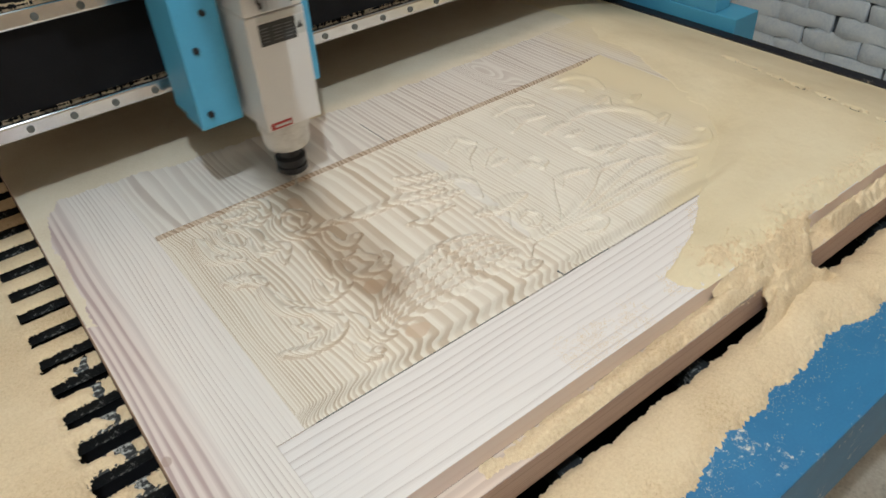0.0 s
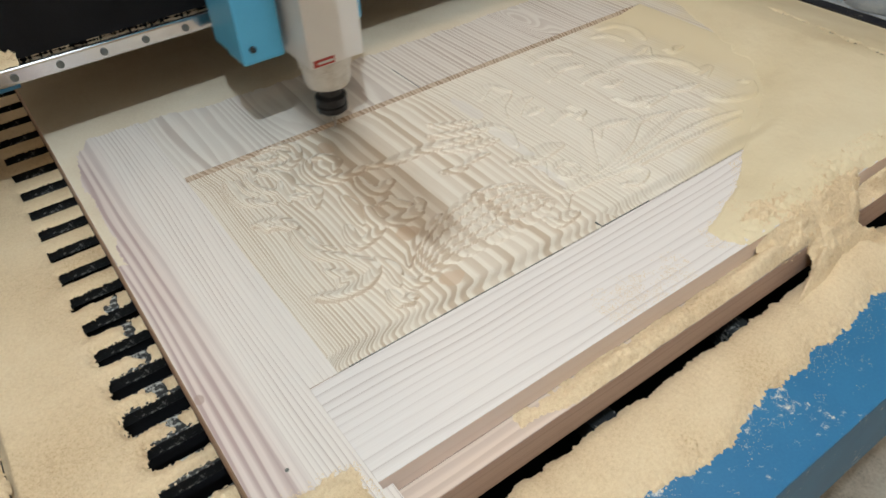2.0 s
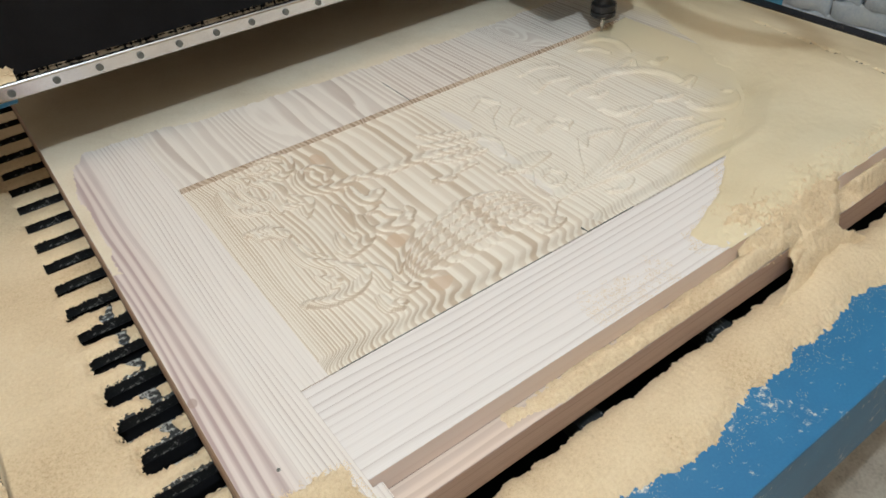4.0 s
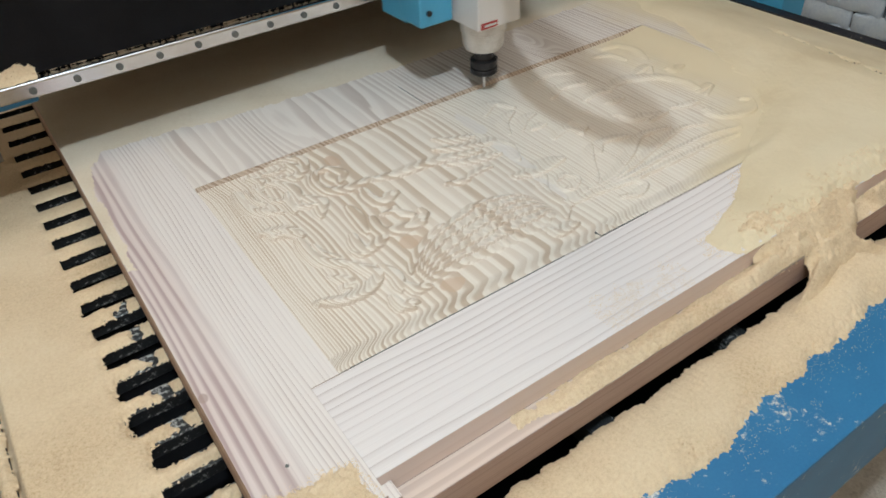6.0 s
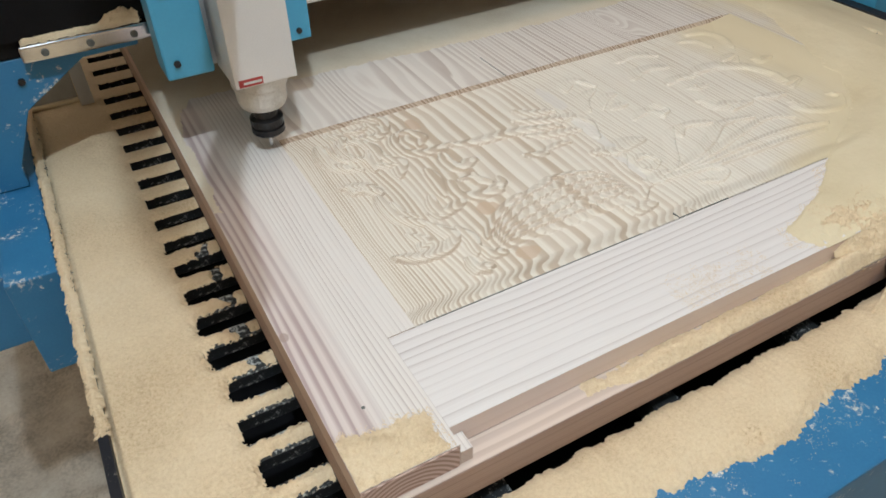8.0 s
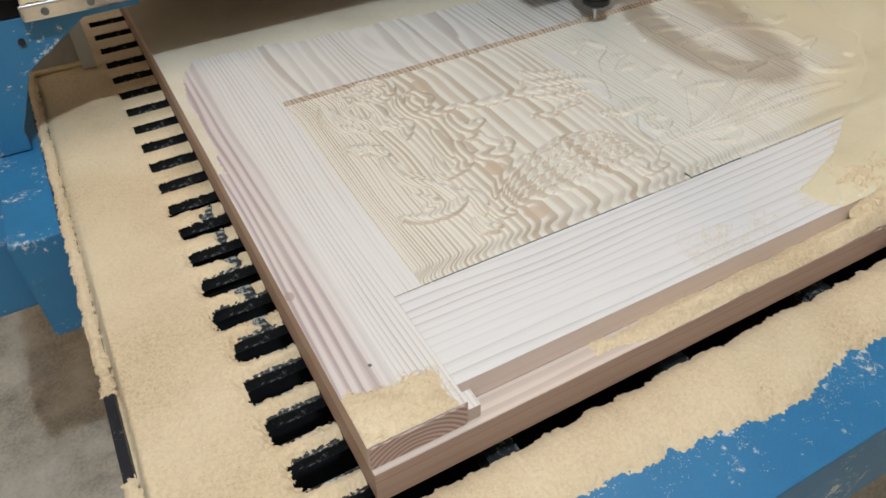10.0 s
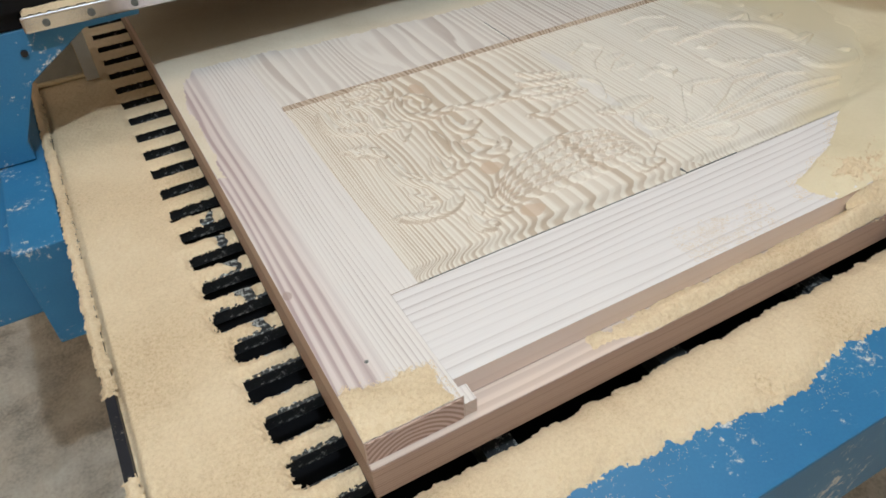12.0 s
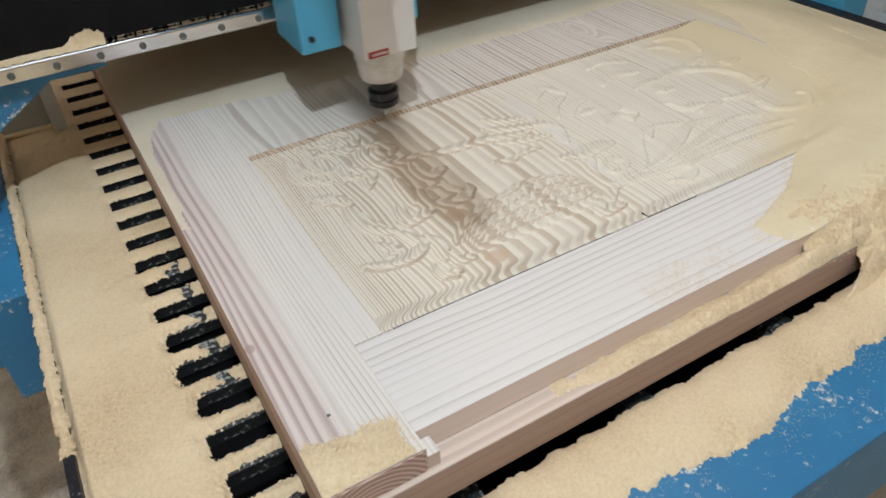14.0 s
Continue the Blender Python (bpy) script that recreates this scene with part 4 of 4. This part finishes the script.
for z in (1.029, 1.174):
    stuff("rail_sawdust", -0.255, 1.39, 0.6075, 0.634, 0.002, rail_dust(z),
          lambda x, y: rail_edge(x, y) - np.where((x > -0.09) & (y < 0.622), 0.02, 0), "sawdust caught along the steel rail")


def crumbs(name, spots, seed, label, mat=M_DUST):
    """Loose grains scattered over rectangles: (x0, x1, y0, y1, z of x and y, count)."""
    rng = np.random.RandomState(seed)
    shape = np.array([(1, 0, 0), (-1, 0, 0), (0, 1, 0), (0, -1, 0), (0, 0, 1), (0, 0, -1)], float)
    tris = np.array([(0, 2, 4), (2, 1, 4), (1, 3, 4), (3, 0, 4), (2, 0, 5), (1, 2, 5), (3, 1, 5), (0, 3, 5)])
    verts, faces = [], []
    for x0, x1, y0, y1, height, keep, count, size in spots:
        x, y = rng.uniform(x0, x1, count), rng.uniform(y0, y1, count)
        ok = keep(x, y) > 0
        x, y = x[ok], y[ok]
        z = height(x, y)
        for a, b, c in zip(x, y, z):
            r = size * rng.uniform(0.4, 1.2, 3)
            faces.extend((tris + 6 * len(verts)).tolist())
            verts.append(shape * r + (a, b, c + r[2] * 0.4))
    me = bpy.data.meshes.new(name)
    me.from_pydata(np.concatenate(verts).tolist(), [], faces)
    me.materials.append(mat)
    return tagged(new(name, me), label, "sawdust", kind="stuff")


flat = lambda z: (lambda x, y: np.full_like(x, z))
crumbs("loose_grains", [
    (-0.28, 1.0, -0.30, -0.16, front_height, front_edge, 4000, 0.0007),
    (-0.28, 1.0, -0.31, -0.225, flat(ZB), lambda x, y: 0.012 * vnoise(x, y, 60, 2) - 0.004 - np.maximum(-0.255 - y, 0) * 0.12, 5000, 0.0006),
    (-0.28, 1.0, -0.275, -0.235, front_height, lambda x, y: np.minimum(front_edge(x, y), fbm(x, y, 30, 5, 3) - 0.55), 5000, 0.0011),
    (0.70, 1.02, -0.130, -0.09, drift_height, lambda x, y: np.minimum(drift_edge(x, y), fbm(x, y, 40, 1) - 0.45), 900, 0.0011),
    (0.44, 0.72, -0.130, -0.002, flat(ZP - 0.0002), lambda x, y: np.minimum(drift_edge(x, y) + 0.035 * vnoise(x, y, 90, 6) ** 2 + 0.004, 0.006 - drift_edge(x, y)), 9000, 0.0006),
    (0.30, 0.44, -0.1295, -0.07, flat(ZP - 0.0002), lambda x, y: 0.20 + 1.3 * (fbm(x, y, 60, 9, 3) - 0.5) + 0.8 * (vnoise(x, y, 600, 4) - 0.5) - np.hypot((x - 0.365) / 0.09, (y + 0.118) / 0.04) ** 2 * 0.45, 6500, 0.00042),
    (0.15, 0.60, -0.16, -0.132, ledge_height, ledge_edge, 1500, 0.0007),
    (-0.28, -0.10, -0.18, 0.45, left_height, left_edge, 2500, 0.0005),
    (-0.0990, -0.003, -0.151, -0.085, lambda x, y: ZP + np.maximum(0, lip(corner_edge(x, y), 0.0065 * smooth01((y + 0.158) / 0.02), 0.014)), lambda x, y: corner_edge(x, y) + 0.014 * vnoise(x, y, 500, 3) ** 2, 5000, 0.00055),
    (-0.13, -0.09, 0.612, 0.630, rail_dust(1.029), rail_edge, 500, 0.0015),
], 3, "loose grains and chips of sawdust scattered on the banks")
crumbs("wood_chips", [
    (0.52, 0.82, -0.20, -0.06, heap_height, lambda x, y: np.minimum(heap_edge(x, y) - 0.004, fbm(x, y, 40, 1) - 0.42), 8000, 0.0013),
    (0.54, 0.76, -0.20, -0.07, heap_height, lambda x, y: np.minimum(heap_edge(x, y) - 0.006, fbm(x, y, 45, 4) - 0.50), 300, 0.0016),
    (0.50, 0.86, -0.125, -0.02, drift_height, lambda x, y: np.minimum(drift_edge(x, y) - 0.004, heap_height(x, y) - drift_height(x, y) + 0.010 * vnoise(x, y, 60, 4)), 4500, 0.0008),
    (1.06, 1.16, -0.08, 0.29, drift_height, lambda x, y: np.minimum(1.25 - clump_line(x, y), clump_line(x, y) - 0.90), 2500, 0.0010),
], 8, "coarse brown wood chips lying on the heap", M_CHIPS)

# ---- carriage ----
carriage = empty("spindle_carriage", "light blue carriage with a pale square spindle and black collet nut", "router spindle")
back_plate = part("back_plate", boxed(-0.104, 0.106, 0.500, 0.575, 0.998, 1.215, bevel=0.002), M_BLUE_CLEAN, carriage, "light blue painted plate")
for x, z in ((0.088, 1.012), (0.090, 1.10), (0.092, 1.19)):
    part("screw", disc_y(bmesh.new(), x, 0.499, z, 0.0042, 0.004), M_NUT, back_plate)
housing = part("housing", boxed(-0.114, -0.052, 0.440, 0.4995, 1.008, 1.23, bevel=0.004), M_BLUE_CLEAN, carriage, "light blue painted housing dusted with sawdust")
for x, z in ((-0.075, 1.165), (-0.095, 1.12), (-0.098, 1.03)):
    part("screw", disc_y(bmesh.new(), x, 0.4395, z, 0.0045, 0.006), M_NUT, housing)
# unseen top of the carriage; the wide block is added for its shadow
part("tower", box(boxed(-0.100, 0.102, 0.502, 0.590, 1.2155, 1.305, bevel=0.004), -0.235, 0.120, 0.470, 0.595, 1.30, 1.70, bevel=0.004), M_BLUE_CLEAN, carriage, "unseen light blue lift housing, its top widened to shade the rail")
part("motor", boxed(-0.045, 0.047, 0.505, 0.588, 1.7005, 1.80, bevel=0.004), M_BLACK, carriage, "black lift motor")
part("clamp", boxed(-0.0515, 0.048, 0.4725, 0.4995, 1.004, 1.215, bevel=0.002), M_GREY, carriage, "grey aluminium clamp")
spindle = part("spindle_body", boxed(-0.042, 0.042, 0.386, 0.472, 1.000, 1.160, bevel=0.0025), M_WHITE, carriage, "pale brushed square spindle body")
part("spindle_head", boxed(-0.042, 0.042, 0.386, 0.472, 1.1605, 1.214, bevel=0.004), M_WHITE, carriage)
part("fan_cover", boxed(-0.038, 0.038, 0.390, 0.468, 1.2145, 1.26, bevel=0.006), M_BLACK, carriage, "black fan cover")
bm = bmesh.new()
way = curve_points([(0, .43, 1.255), (-.06, .28, 1.29), (-.112, .15, 1.30), (-.135, .03, 1.33), (-.149, -.088, 1.44), (-.165, -.10, 1.55), (-.183, -.036, 1.65), (-.17, .10, 1.70), (-.10, .30, 1.69), (-.02, .468, 1.62)], 8)
loops = []
for i, p in enumerate(way):
    d = Vector(way[min(i + 1, len(way) - 1)] - way[max(i - 1, 0)]).normalized()
    a = d.orthogonal().normalized()
    b = d.cross(a)
    r = 0.0205 + (0.0015 if i % 2 else 0)
    loops.append([bm.verts.new(Vector(p) + r * (math.cos(q * math.pi / 6) * a + math.sin(q * math.pi / 6) * b)) for q in range(12)])
for la, lb in zip(loops, loops[1:]):
    turn = min(range(12), key=lambda q: (lb[q].co - la[0].co).length)
    for q in range(12):
        bm.faces.new((la[q], la[(q + 1) % 12], lb[(q + 1 + turn) % 12], lb[(q + turn) % 12]))
part("cable_hose", bm, M_BLACK, carriage, "black ribbed cable hose in a loop", smooth=True)
part("rating_label", boxed(-0.026, 0.026, 0.3852, 0.3862, 1.120, 1.149), M_LABEL, spindle, "dark rating label with pale rows of print")
for r in range(5):
    for c in range(3):
        w = 0.010 + 0.003 * ((r * 3 + c * 5) % 3) / 2
        part("print_bar", boxed(-0.023 + 0.0165 * c, -0.023 + 0.0165 * c + w, 0.3847, 0.3853, 1.1250 + 0.0043 * r, 1.1260 + 0.0043 * r), M_FAINT, spindle)
part("warning_label", boxed(0.0265, 0.040, 0.3852, 0.3862, 1.124, 1.149), M_PRINT, spindle, "pale warning sticker with a dark triangle")
bm = bmesh.new()
tri = [bm.verts.new((0.032 + dx, yy, 1.136 + dz)) for yy in (0.3846, 0.3853) for dx, dz in ((-0.005, -0.004), (0.005, -0.004), (0, 0.006))]
for f in ((0, 1, 2), (5, 4, 3), (0, 3, 4, 1), (1, 4, 5, 2), (2, 5, 3, 0)):
    bm.faces.new([tri[q] for q in f])
part("warning_triangle", bm, M_LABEL, spindle)
part("logo_plate", boxed(-0.026, 0.040, 0.3852, 0.3862, 1.1515, 1.1585), M_PRINT, spindle)
socket = part("cable_socket", box(boxed(-0.016, 0.016, 0.362, 0.3855, 1.170, 1.213, bevel=0.003), -0.020, 0.020, 0.3765, 0.3856, 1.166, 1.2135, bevel=0.002), M_GREY, spindle, "grey aluminium cable socket with wire clips")
for side in (-1, 1):
    bm = bmesh.new()
    for a, b, c, d in ((0.020, 0.0235, 1.186, 1.204), (0.0235, 0.0265, 1.178, 1.190), (0.0205, 0.0245, 1.172, 1.180)):
        box(bm, *sorted((side * a, side * b)), 0.372, 0.376, c, d, bevel=0.0008, seg=1)
    part("wire_clip", bm, M_NUT, socket)
part("red_sticker", boxed(-0.037, -0.005, 0.3852, 0.3862, 1.0022, 1.0122), M_RED, spindle, "red sticker with a white arrow")
part("arrow", boxed(-0.031, -0.007, 0.3846, 0.3853, 1.0055, 1.0088), M_PRINT, spindle)
part("nose", lathe(bmesh.new(), [(0.024, 0.950), (0.031, 0.952), (0.0345, 0.960), (0.0355, 0.982), (0.0385, 0.984), (0.0385, 0.9995)], 0, 0.43), M_NOSE, carriage, "pale steel spindle nose")
part("collet_nut", lathe(bmesh.new(), [(0.019, 0.905), (0.0235, 0.909), (0.0235, 0.917), (0.021, 0.918), (0.021, 0.9205), (0.0235, 0.9215), (0.0235, 0.931), (0.017, 0.934), (0.017, 0.951)], 0, 0.43),
     M_NUT, carriage, "blackened steel collet nut")
part("cutter", lathe(bmesh.new(), [(0.0008, ZP - 0.006), (0.003, ZP + 0.008), (0.003, 0.906)], 0, 0.43, 12), M_STEEL, carriage, "thin pointed steel cutter")


def motions():
    xs = [(0, .256), (.5, .112), (.8, .050), (1.0, .030), (1.2, .046), (1.5, .119), (2, .27), (2.5, .41), (3, .557), (3.2, .62), (4.2, .925),
          (4.47, .962), (4.75, .925), (5.3, .76), (5.5, .695), (6, .55), (6.5, .4145), (7, .27), (7.5, .118), (7.8, .042), (8.0, .02), (8.2, .065),
          (8.5, .15), (11.3, .93), (11.55, .962), (11.8, .915), (12.5, .70), (13, .55), (13.5, .393), (14, .257)]
    walk(carriage, [(t, pose(x, 0, 0)) for t, x in xs])


motions()
